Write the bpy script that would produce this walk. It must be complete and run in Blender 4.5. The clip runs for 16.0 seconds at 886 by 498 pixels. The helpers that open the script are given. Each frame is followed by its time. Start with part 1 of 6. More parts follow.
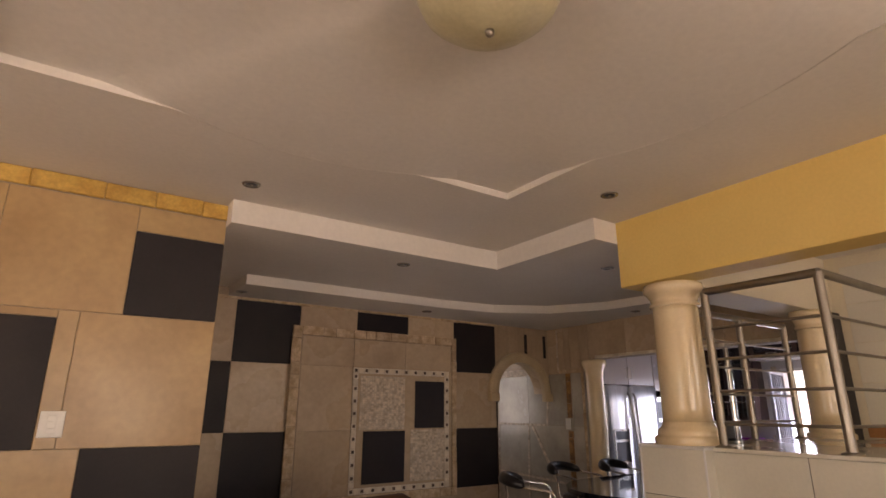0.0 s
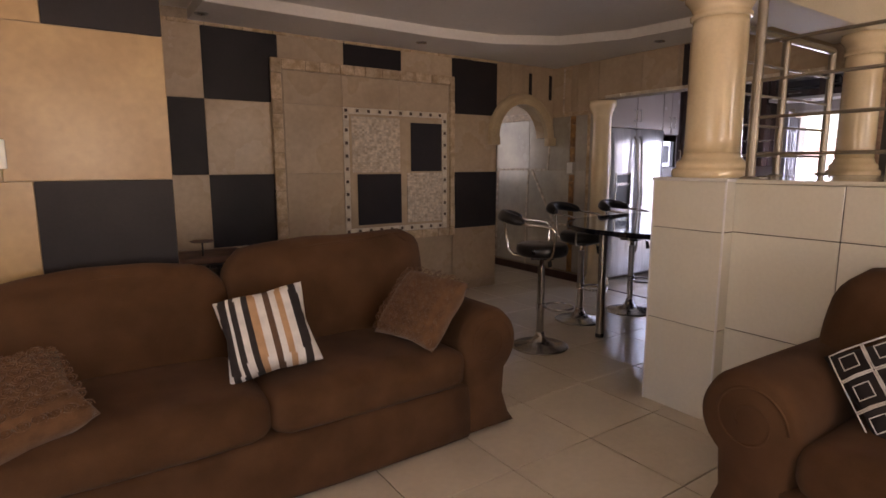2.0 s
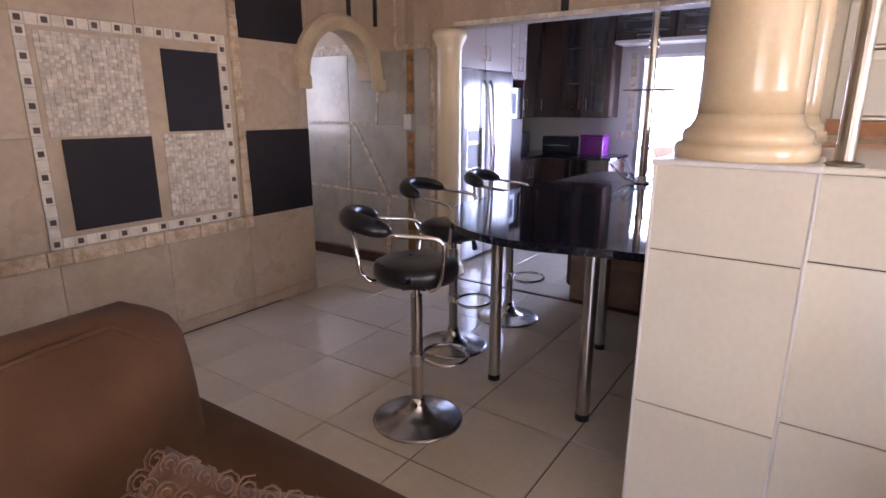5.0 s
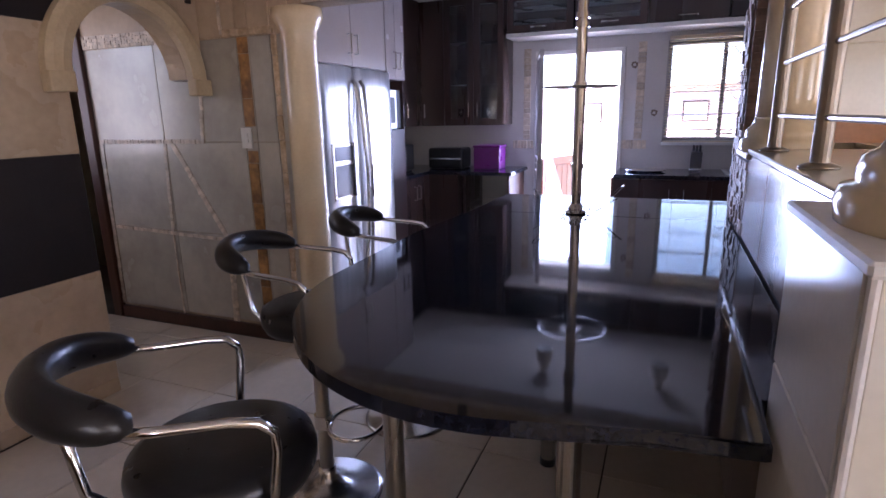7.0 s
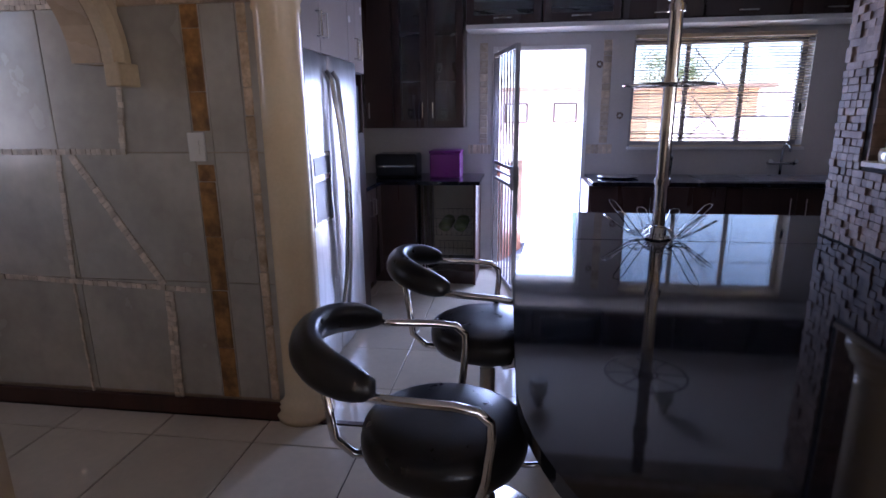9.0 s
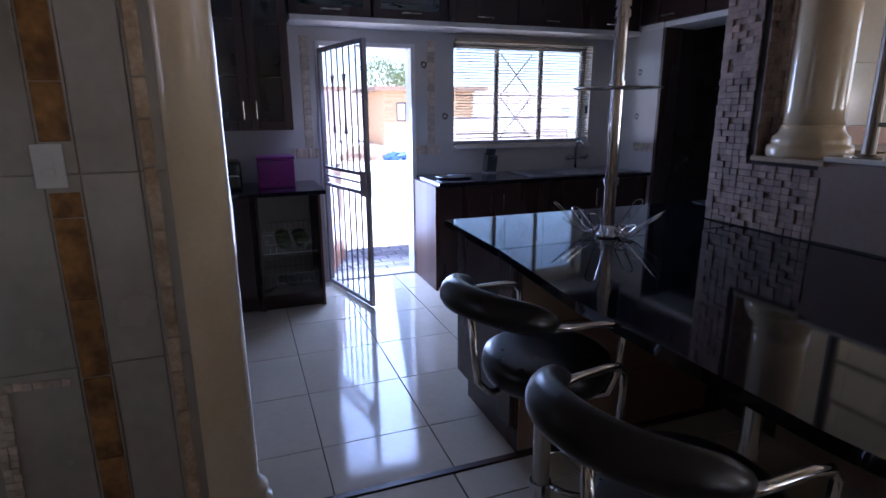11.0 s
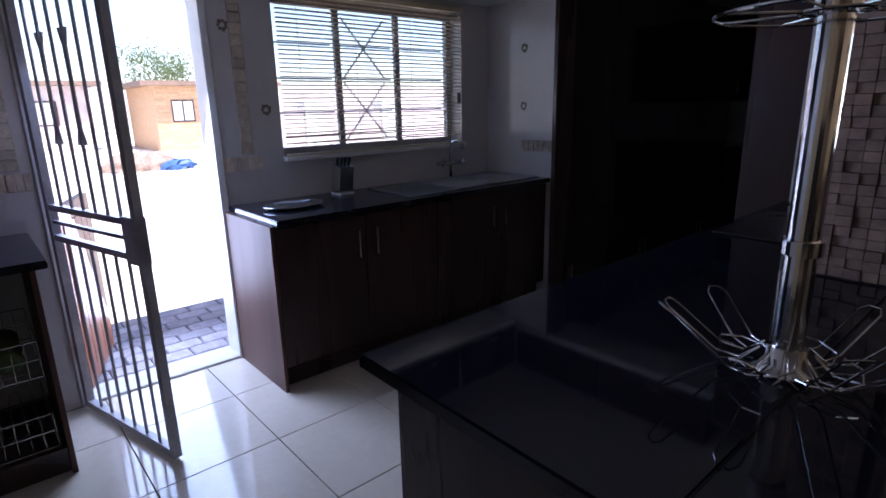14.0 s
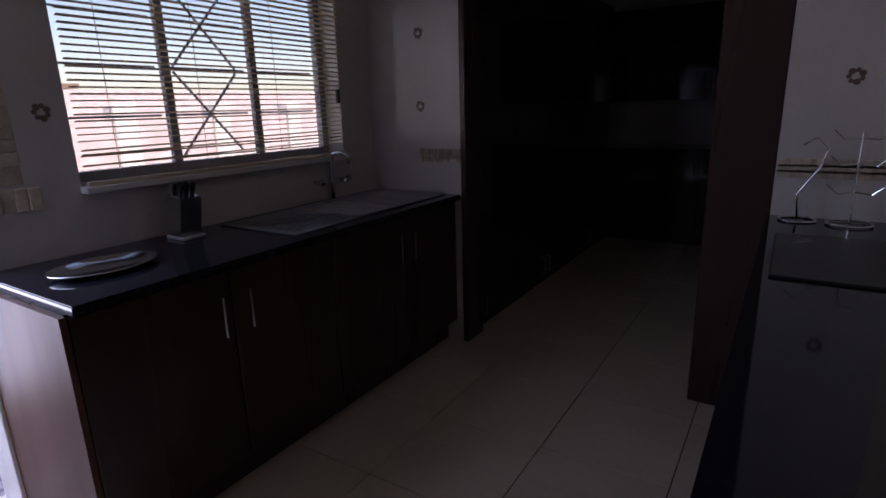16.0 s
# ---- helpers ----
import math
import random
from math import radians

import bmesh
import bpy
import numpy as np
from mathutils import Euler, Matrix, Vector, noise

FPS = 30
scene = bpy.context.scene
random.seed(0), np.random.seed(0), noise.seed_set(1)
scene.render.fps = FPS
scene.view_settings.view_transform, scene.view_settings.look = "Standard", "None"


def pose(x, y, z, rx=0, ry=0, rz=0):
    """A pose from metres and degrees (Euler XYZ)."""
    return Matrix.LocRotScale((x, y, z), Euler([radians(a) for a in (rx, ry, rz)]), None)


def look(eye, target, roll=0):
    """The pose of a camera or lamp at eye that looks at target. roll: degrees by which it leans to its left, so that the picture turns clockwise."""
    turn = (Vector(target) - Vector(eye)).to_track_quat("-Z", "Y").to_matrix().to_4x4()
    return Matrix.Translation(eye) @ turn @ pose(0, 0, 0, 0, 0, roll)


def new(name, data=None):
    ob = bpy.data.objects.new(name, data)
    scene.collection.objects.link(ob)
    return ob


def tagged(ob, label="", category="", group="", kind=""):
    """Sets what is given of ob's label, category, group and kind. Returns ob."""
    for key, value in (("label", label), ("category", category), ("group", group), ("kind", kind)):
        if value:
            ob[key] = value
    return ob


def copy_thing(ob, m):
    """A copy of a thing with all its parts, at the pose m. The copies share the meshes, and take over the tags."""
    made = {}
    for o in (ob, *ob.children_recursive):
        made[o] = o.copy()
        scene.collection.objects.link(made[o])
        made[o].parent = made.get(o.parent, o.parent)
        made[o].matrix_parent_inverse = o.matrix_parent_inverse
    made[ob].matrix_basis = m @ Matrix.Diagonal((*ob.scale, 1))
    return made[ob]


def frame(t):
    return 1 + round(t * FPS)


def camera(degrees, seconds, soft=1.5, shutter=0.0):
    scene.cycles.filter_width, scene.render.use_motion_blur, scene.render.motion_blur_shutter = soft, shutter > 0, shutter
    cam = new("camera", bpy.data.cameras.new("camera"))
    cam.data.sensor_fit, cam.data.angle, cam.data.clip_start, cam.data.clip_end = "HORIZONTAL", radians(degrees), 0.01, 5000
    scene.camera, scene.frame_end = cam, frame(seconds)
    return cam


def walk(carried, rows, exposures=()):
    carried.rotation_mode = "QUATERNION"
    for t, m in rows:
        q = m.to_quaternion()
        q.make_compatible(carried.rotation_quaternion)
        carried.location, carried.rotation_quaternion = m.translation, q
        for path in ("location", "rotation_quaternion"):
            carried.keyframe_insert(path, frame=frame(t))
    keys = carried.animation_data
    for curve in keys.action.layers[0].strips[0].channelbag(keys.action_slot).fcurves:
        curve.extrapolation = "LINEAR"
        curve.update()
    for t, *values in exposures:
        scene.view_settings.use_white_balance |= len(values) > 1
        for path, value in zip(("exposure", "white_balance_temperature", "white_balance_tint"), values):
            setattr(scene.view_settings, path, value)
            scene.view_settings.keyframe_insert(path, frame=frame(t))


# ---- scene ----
cam = camera(78.0, 16.0, soft=1.6)
# seconds, eye, yaw, pitch, roll
ROWS = [
    (0, 0.026, -0.079, 1.433, -33.97, 16.32, 0.16),
    (0.5, 0.069, 0.003, 1.383, -33.94, 9.64, 0.15),
    (1, 0.107, 0.058, 1.359, -34.06, 3.25, 0.15),
    (1.5, 0.180, 0.142, 1.336, -34.14, -3.32, 0.01),
    (2, 0.262, 0.270, 1.312, -34.24, -8.74, -0.14),
    (2.5, 0.359, 0.490, 1.306, -34.50, -12.80, -0.24),
    (3, 0.459, 0.718, 1.332, -38.14, -14.24, -0.09),
    (3.5, 0.599, 0.982, 1.329, -42.68, -14.55, -0.08),
    (4, 0.736, 1.234, 1.353, -47.75, -14.59, 0.08),
    (4.5, 0.951, 1.500, 1.375, -51.11, -14.53, 0.12),
    (5, 1.220, 1.686, 1.383, -55.52, -14.40, 0.08),
    (5.2, 1.355, 1.746, 1.390, -57.20, -14.23, 0.11),
    (7.3, 2.360, 2.377, 1.382, -68.97, -13.97, -0.95),
    (7.5, 2.410, 2.456, 1.400, -69.64, -14.17, -0.71),
    (8, 2.515, 2.678, 1.397, -72.55, -14.21, -0.61),
    (8.2, 2.570, 2.786, 1.398, -74.04, -14.13, -0.56),
    (10.5, 2.938, 3.926, 1.416, -102.80, -14.18, -0.55),
    (11, 3.115, 4.083, 1.418, -110.15, -14.21, -0.31),
    (11.5, 3.394, 4.119, 1.416, -115.71, -14.24, -0.43),
    (12, 3.687, 4.133, 1.415, -119.77, -14.49, -0.32),
    (12.5, 3.948, 4.087, 1.418, -123.63, -14.54, -0.62),
    (13, 4.190, 3.990, 1.398, -126.93, -14.54, -0.74),
    (13.5, 4.451, 3.850, 1.381, -129.05, -14.68, -1.02),
    (14, 4.712, 3.697, 1.375, -131.01, -14.75, -1.23),
    (14.5, 4.952, 3.550, 1.349, -132.77, -14.53, -1.23),
    (15, 5.154, 3.417, 1.345, -135.27, -14.51, -1.49),
    (15.5, 5.350, 3.336, 1.340, -140.79, -14.50, -1.34),
    (16, 5.524, 3.270, 1.355, -147.50, -14.65, -1.56),
]
# seconds, stops, kelvin, tint
EXPOSURES = [
    (0.0, 1.85, 7600, 28), (2.0, 1.95, 7300, 30), (3.5, 2.65, 6700, 30), (4.5, 3.15, 6200, 30), (5.0, 3.15, 5950, 31), (7.5, 2.6, 5800, 32),
    (10.5, 1.75, 5350, 24), (12.5, 1.45, 5250, 22), (14.5, 1.15, 6100, 24), (16.0, 0.6, 6800, 30),
]
walk(cam, [(t, pose(x, y, z) @ pose(0, 0, 0, 0, 0, yaw) @ pose(0, 0, 0, 90 + pitch) @ pose(0, 0, 0, 0, 0, roll)) for t, x, y, z, yaw, pitch, roll in ROWS], EXPOSURES)

# ---- daylight ----
world = bpy.data.worlds.new("sky")
scene.world = world
world.use_nodes = True
SUN_EL, SUN_AZ = radians(70), radians(275)
wn = world.node_tree.nodes
sky = wn.new("ShaderNodeTexSky")
sky.sky_type, sky.sun_disc, sky.sun_elevation, sky.sun_rotation = "NISHITA", False, SUN_EL, SUN_AZ
wn["Background"].inputs["Strength"].default_value = 0.15
world.node_tree.links.new(sky.outputs[0], wn["Background"].inputs["Color"])
sun_data = bpy.data.lights.new("sun", "SUN")
sun_data.energy, sun_data.angle, sun_data.color = 5.0, radians(0.5), (1.0, 0.95, 0.86)
sun = new("sun", sun_data)
toward = Vector((math.sin(SUN_AZ) * math.cos(SUN_EL), math.cos(SUN_AZ) * math.cos(SUN_EL), math.sin(SUN_EL)))
sun.matrix_world = look(toward * 30, (0, 0, 0))


def daylight_panel(name, eye, target, w, h, watts, colour):
    d = bpy.data.lights.new(name, "AREA")
    d.shape, d.size, d.size_y, d.energy, d.color = "RECTANGLE", w, h, watts, colour
    ob = new(name, d)
    ob.matrix_world = look(eye, target)
    return ob


# daylight lamps added for assumed, unseen windows, and for the kitchen's own back door
# aimed steeply up so that the lounge ceiling brightens
daylight_panel("lounge_assumed_daylight", (0.4, -3.75, 1.35), (0.4, -2.95, 3.0), 2.4, 1.3, 25, (1.0, 0.92, 0.80))
daylight_panel("west_assumed_daylight", (-3.55, -0.2, 1.35), (-2.6, -0.2, 2.7), 2.2, 1.3, 8, (1.0, 0.90, 0.74))
daylight_panel("upper_assumed_daylight", (4.0, -3.75, 2.0), (4.0, 0, 1.9), 1.3, 1.0, 3, (1.0, 0.92, 0.80))
daylight_panel("door_daylight", (7.90, 3.07, 1.0), (6.0, 3.07, 0.0), 0.66, 1.8, 15, (0.55, 0.70, 1.0))
# fill lamp added out of sight to brighten the corridor and east wall
daylight_panel("corridor_hidden_fill", (4.03, 6.6, 1.6), (4.6, 5.2, 1.0), 0.8, 1.0, 0.8, (0.92, 0.95, 1.0))

# ---- materials ----


def material(name, base, rough=0.5, metal=0.0, second=None, scale=3.0, amount=0.5, fine=60.0, bump=0.1, depth=0.002, rand=0.0, spec=0.5, coat=0.0, stretch=(1, 1, 1), rough_var=0.08, detail=6.0, pieces=False, sheen=0.0):
    """Two-scale procedural surface: broad patches between base and second, fine grain, small relief."""
    m = bpy.data.materials.new(name)
    m.use_nodes = True
    nt = m.node_tree
    n, lk = nt.nodes, nt.links
    p = n["Principled BSDF"]
    p.inputs["Roughness"].default_value = rough
    p.inputs["Metallic"].default_value = metal
    p.inputs["Specular IOR Level"].default_value = spec
    p.inputs["Coat Weight"].default_value = coat
    p.inputs["Coat Roughness"].default_value = 0.08
    p.inputs["Sheen Weight"].default_value = sheen
    tc = n.new("ShaderNodeTexCoord")
    geo = n.new("ShaderNodeNewGeometry")
    mp = n.new("ShaderNodeMapping")
    mp.inputs["Scale"].default_value = stretch
    lk.new(geo.outputs["Position"], mp.inputs["Vector"])
    source = mp.outputs["Vector"]
    if pieces:
        oi = n.new("ShaderNodeObjectInfo")
        shift = n.new("ShaderNodeVectorMath")
        shift.operation = "SCALE"
        shift.inputs["Scale"].default_value = 7.0
        comb = n.new("ShaderNodeCombineXYZ")
        for k in range(3):
            lk.new(oi.outputs["Random"], comb.inputs[k])
        lk.new(comb.outputs[0], shift.inputs[0])
        add = n.new("ShaderNodeVectorMath")
        lk.new(source, add.inputs[0])
        lk.new(shift.outputs["Vector"], add.inputs[1])
        source = add.outputs[0]
    broad = n.new("ShaderNodeTexNoise")
    broad.inputs["Scale"].default_value, broad.inputs["Detail"].default_value = scale, detail
    lk.new(source, broad.inputs["Vector"])
    ramp = n.new("ShaderNodeValToRGB")
    ramp.color_ramp.elements[0].position, ramp.color_ramp.elements[1].position = 0.35, 0.65
    lk.new(broad.outputs["Fac"], ramp.inputs["Fac"])
    c2 = second or tuple(v * 0.8 for v in base)
    ramp.color_ramp.elements[0].color, ramp.color_ramp.elements[1].color = (*base, 1), (*c2, 1)
    grain = n.new("ShaderNodeTexNoise")
    grain.inputs["Scale"].default_value, grain.inputs["Detail"].default_value = fine, 3
    lk.new(source, grain.inputs["Vector"])
    mul = n.new("ShaderNodeMapRange")
    mul.inputs["From Min"].default_value, mul.inputs["From Max"].default_value = 0.25, 0.75
    mul.inputs["To Min"].default_value, mul.inputs["To Max"].default_value = 1 - 0.25 * amount, 1 + 0.25 * amount
    lk.new(grain.outputs["Fac"], mul.inputs["Value"])
    hsv = n.new("ShaderNodeHueSaturation")
    lk.new(ramp.outputs["Color"], hsv.inputs["Color"])
    value = mul.outputs["Result"]
    if rand:
        oi2 = n.new("ShaderNodeObjectInfo")
        rr = n.new("ShaderNodeMapRange")
        rr.inputs["To Min"].default_value, rr.inputs["To Max"].default_value = 1 - rand, 1 + rand
        lk.new(oi2.outputs["Random"], rr.inputs["Value"])
        isl = n.new("ShaderNodeMapRange")
        isl.inputs["To Min"].default_value, isl.inputs["To Max"].default_value = 1 - rand, 1 + rand
        lk.new(geo.outputs["Random Per Island"], isl.inputs["Value"])
        m1 = n.new("ShaderNodeMath")
        m1.operation = "MULTIPLY"
        lk.new(value, m1.inputs[0])
        lk.new(rr.outputs["Result"], m1.inputs[1])
        m2 = n.new("ShaderNodeMath")
        m2.operation = "MULTIPLY"
        lk.new(m1.outputs[0], m2.inputs[0])
        lk.new(isl.outputs["Result"], m2.inputs[1])
        value = m2.outputs[0]
    lk.new(value, hsv.inputs["Value"])
    lk.new(hsv.outputs["Color"], p.inputs["Base Color"])
    rv = n.new("ShaderNodeMapRange")
    rv.inputs["To Min"].default_value, rv.inputs["To Max"].default_value = max(0.02, rough - rough_var), min(1, rough + rough_var)
    lk.new(broad.outputs["Fac"], rv.inputs["Value"])
    lk.new(rv.outputs["Result"], p.inputs["Roughness"])
    if bump:
        b = n.new("ShaderNodeBump")
        b.inputs["Strength"].default_value, b.inputs["Distance"].default_value = bump, depth
        lk.new(grain.outputs["Fac"], b.inputs["Height"])
        lk.new(b.outputs["Normal"], p.inputs["Normal"])
    return m


M = {}
M["plaster"] = material("ceiling_paint", (0.76, 0.71, 0.64), 0.75, second=(0.71, 0.66, 0.59), scale=1.2, amount=0.15, fine=40, bump=0.1)
M["yellow"] = material("yellow_beam_surface", (0.74, 0.52, 0.17), 0.6, second=(0.70, 0.48, 0.15), scale=1.5, amount=0.15, bump=0.08)
M["cream_paint"] = material("cream_wall_paint", (0.74, 0.66, 0.50), 0.6, second=(0.70, 0.62, 0.46), scale=1.5, amount=0.15)
M["grout"] = material("tile_grout", (0.42, 0.33, 0.235), 0.9, scale=8)
M["darkgrout"] = material("dark_grout", (0.05, 0.042, 0.035), 0.9, scale=8)
M["beige"] = material("beige_stone_tile", (0.53, 0.405, 0.275), 0.28, second=(0.41, 0.305, 0.20), scale=1.7, amount=0.3, fine=25, pieces=True, rand=0.06, bump=0.08)
# beige stone of the left wall with yellow sun bounce put into its colour
M["warm"] = material("bounce_tinted_stone_tile", (0.50, 0.345, 0.165), 0.32, second=(0.37, 0.23, 0.105), scale=1.7, amount=0.3, fine=25, pieces=True, rand=0.05, bump=0.08)
M["greybeige"] = material("grey_marble_tile", (0.48, 0.44, 0.37), 0.25, second=(0.37, 0.335, 0.28), scale=3, amount=0.25, fine=20, pieces=True, rand=0.05, bump=0.05)
M["black"] = material("charcoal_tile", (0.022, 0.016, 0.016), 0.5, second=(0.015, 0.011, 0.012), spec=0.3, scale=3, amount=0.4, pieces=True, rand=0.1, bump=0.1)
M["rough"] = material("split_travertine", (0.60, 0.46, 0.31), 0.8, second=(0.40, 0.28, 0.16), scale=14, amount=0.7, fine=70, bump=0.7, depth=0.006, pieces=True, rand=0.12)
M["gold"] = material("golden_split_stone", (0.60, 0.38, 0.09), 0.6, second=(0.48, 0.28, 0.06), scale=9, amount=0.6, bump=0.4, depth=0.005, pieces=True, rand=0.1)
M["brownstone"] = material("brown_onyx", (0.42, 0.21, 0.06), 0.35, second=(0.17, 0.085, 0.03), scale=16, amount=0.8, fine=45, pieces=True, rand=0.12)
M["pebble"] = material("cream_split_mosaic", (0.62, 0.53, 0.42), 0.5, second=(0.48, 0.39, 0.29), scale=20, amount=0.5, rand=0.22, bump=0.4)
M["pinkstone"] = material("pink_split_mosaic", (0.38, 0.26, 0.19), 0.6, second=(0.24, 0.16, 0.12), scale=14, amount=0.6, rand=0.22, bump=0.5, depth=0.003)
M["whitemos"] = material("white_border_mosaic", (0.72, 0.64, 0.52), 0.4, second=(0.6, 0.52, 0.4), scale=15, rand=0.1)
M["brownmos"] = material("brown_border_mosaic", (0.09, 0.055, 0.04), 0.35, rand=0.3)
M["floor"] = material("cream_porcelain_floor", (0.66, 0.58, 0.46), 0.09, second=(0.60, 0.52, 0.41), scale=2.5, amount=0.15, fine=30, pieces=True, rand=0.03, bump=0.02, rough_var=0.05)
M["whitetile"] = material("white_glazed_tile", (0.72, 0.68, 0.58), 0.12, second=(0.68, 0.64, 0.54), scale=2, amount=0.12, pieces=True, rand=0.03, bump=0.03)
M["kitchentile"] = material("kitchen_wall_tile", (0.60, 0.57, 0.55), 0.2, second=(0.55, 0.52, 0.50), scale=2, amount=0.12, bump=0.03)
M["column"] = material("glossy_cream_column", (0.78, 0.64, 0.42), 0.16, second=(0.74, 0.58, 0.36), scale=4, amount=0.15, bump=0.05, coat=0.4)
M["archtrim"] = material("sand_cast_trim", (0.58, 0.46, 0.29), 0.5, second=(0.5, 0.38, 0.23), scale=6, amount=0.3, bump=0.2)
M["fabric"] = material("brown_sofa_fabric", (0.098, 0.046, 0.020), 0.92, second=(0.068, 0.031, 0.013), scale=5, amount=0.6, fine=450, bump=0.5, depth=0.001, sheen=0.03, spec=0.25)
M["paisley"] = material("brown_swirl_cushion_fabric", (0.17, 0.080, 0.032), 0.9, second=(0.12, 0.052, 0.02), scale=25, amount=0.6, fine=300, bump=0.5, sheen=0.2)
M["white_cloth"] = material("white_cushion_fabric", (0.78, 0.75, 0.72), 0.9, scale=20, amount=0.25, fine=400)
M["black_cloth"] = material("black_cushion_fabric", (0.03, 0.022, 0.022), 0.9, scale=20, amount=0.4, fine=400)
M["tan_cloth"] = material("tan_cushion_fabric", (0.52, 0.31, 0.17), 0.9, scale=20, amount=0.3, fine=400)
M["brown_cloth"] = material("brown_cushion_fabric", (0.12, 0.065, 0.04), 0.9, scale=20, amount=0.3, fine=400)
M["leather"] = material("black_leatherette", (0.012, 0.011, 0.012), 0.30, scale=20, amount=0.3, fine=200, bump=0.15)
M["satin_chrome"] = material("satin_chrome", (0.58, 0.57, 0.56), 0.24, 1.0, scale=6, amount=0.15, bump=0, rough_var=0.05)
M["chrome"] = material("chrome", (0.75, 0.75, 0.76), 0.10, 1.0, scale=3, amount=0.1, bump=0, rough_var=0.04)
M["steel"] = material("brushed_steel", (0.50, 0.485, 0.46), 0.27, 1.0, second=(0.45, 0.435, 0.41), scale=3, amount=0.15, fine=120, stretch=(1, 1, 0.15), bump=0.02)
M["bronze"] = material("satin_rail_steel", (0.36, 0.32, 0.27), 0.36, 1.0, scale=3, amount=0.2, bump=0.03)
M["fridge"] = material("stainless_fridge_steel", (0.70, 0.69, 0.69), 0.33, 1.0, scale=2, amount=0.08, fine=120, stretch=(12, 12, 1), bump=0.03)
# black stone; the blue in its colour stands for daylight glare on the polish
M["granite"] = material("black_granite_blue_haze", (0.008, 0.009, 0.016), 0.05, second=(0.013, 0.014, 0.022), scale=60, amount=0.8, fine=400, bump=0, rough_var=0.03, spec=0.5)
M["espresso"] = material("dark_wood_cabinet", (0.055, 0.028, 0.022), 0.28, second=(0.035, 0.018, 0.015), scale=4, amount=0.4, fine=60, stretch=(1, 1, 0.1), bump=0.05)
M["espresso_gloss"] = material("dark_gloss_cabinet", (0.030, 0.018, 0.016), 0.07, second=(0.022, 0.013, 0.012), scale=4, amount=0.3, bump=0.0, rough_var=0.02)
M["endpanel"] = material("red_brown_wood_panel", (0.12, 0.055, 0.038), 0.5, second=(0.09, 0.04, 0.026), spec=0.25, scale=4, amount=0.3, fine=60, stretch=(1, 1, 0.1), bump=0.05)
M["greydoor"] = material("taupe_gloss_cabinet", (0.36, 0.31, 0.29), 0.25, second=(0.33, 0.28, 0.26), scale=2, amount=0.1, bump=0.02)
# bar side of the half wall, browner and darker than its lounge side
M["bartile"] = material("bar_side_glazed_tile", (0.30, 0.225, 0.18), 0.14, second=(0.25, 0.185, 0.145), scale=3, amount=0.2, pieces=True, rand=0.05, bump=0.03)
M["barside"] = material("island_side_tile", (0.22, 0.13, 0.08), 0.35, second=(0.16, 0.09, 0.055), scale=4, amount=0.4, pieces=True, rand=0.08)
M["darkwood"] = material("mahogany_skirting", (0.075, 0.028, 0.018), 0.35, second=(0.045, 0.018, 0.012), scale=6, amount=0.5, fine=50, stretch=(1, 1, 0.2))
M["orange"] = material("orange_skirting_tile", (0.50, 0.22, 0.08), 0.35, second=(0.42, 0.18, 0.06), scale=5, amount=0.3)
M["white_paint"] = material("white_steel_paint", (0.74, 0.72, 0.70), 0.4, second=(0.66, 0.64, 0.62), scale=6, amount=0.2)
# grey paint made paler, the bright haze over the gate put into its colour
M["gate_paint"] = material("haze_lifted_grey_paint", (0.42, 0.40, 0.41), 0.45, second=(0.34, 0.32, 0.32), scale=8, amount=0.4)
M["plastic_white"] = material("white_plastic", (0.80, 0.78, 0.72), 0.35, scale=5, amount=0.05, bump=0)
M["plastic_black"] = material("black_plastic", (0.012, 0.012, 0.013), 0.3, scale=5, amount=0.2, bump=0)
M["purple"] = material("purple_plastic", (0.22, 0.015, 0.22), 0.3, scale=5, amount=0.2, bump=0)
M["blind"] = material("blind_slat", (0.74, 0.66, 0.52), 0.45, scale=5, amount=0.1, bump=0)
nt = M["blind"].node_tree
through_light = nt.nodes.new("ShaderNodeBsdfTranslucent")
through_light.inputs["Color"].default_value = (0.80, 0.66, 0.46, 1)
slat_mix = nt.nodes.new("ShaderNodeMixShader")
slat_mix.inputs["Fac"].default_value = 0.35
nt.links.new(nt.nodes["Principled BSDF"].outputs[0], slat_mix.inputs[1])
nt.links.new(through_light.outputs[0], slat_mix.inputs[2])
nt.links.new(slat_mix.outputs[0], nt.nodes["Material Output"].inputs["Surface"])
M["doorwood"] = material("orange_brown_door_wood", (0.36, 0.12, 0.05), 0.4, second=(0.26, 0.085, 0.035), scale=5, amount=0.4, fine=60, stretch=(1, 1, 0.1))
M["paver"] = material("grey_brick_paver", (0.42, 0.37, 0.37), 0.85, second=(0.33, 0.285, 0.285), scale=12, amount=0.6, pieces=True, rand=0.15, bump=0.4)
M["concrete"] = material("pale_concrete_yard", (0.70, 0.67, 0.62), 0.85, second=(0.60, 0.57, 0.52), scale=1.5, amount=0.3, bump=0.3)
M["brick"] = material("orange_face_brick", (0.62, 0.41, 0.24), 0.8, second=(0.54, 0.34, 0.19), scale=12, amount=0.4, pieces=True, rand=0.12, bump=0.3)
M["pinkwall"] = material("pale_pink_plaster", (0.68, 0.56, 0.54), 0.8, scale=2, amount=0.2)
M["roof"] = material("brown_roof_sheet", (0.26, 0.17, 0.12), 0.6, scale=4, amount=0.4)
M["leaf"] = material("garden_leaf", (0.09, 0.12, 0.035), 0.6, second=(0.06, 0.085, 0.025), scale=6, rand=0.3, bump=0)
M["bark"] = material("bark", (0.16, 0.11, 0.07), 0.9, scale=12)
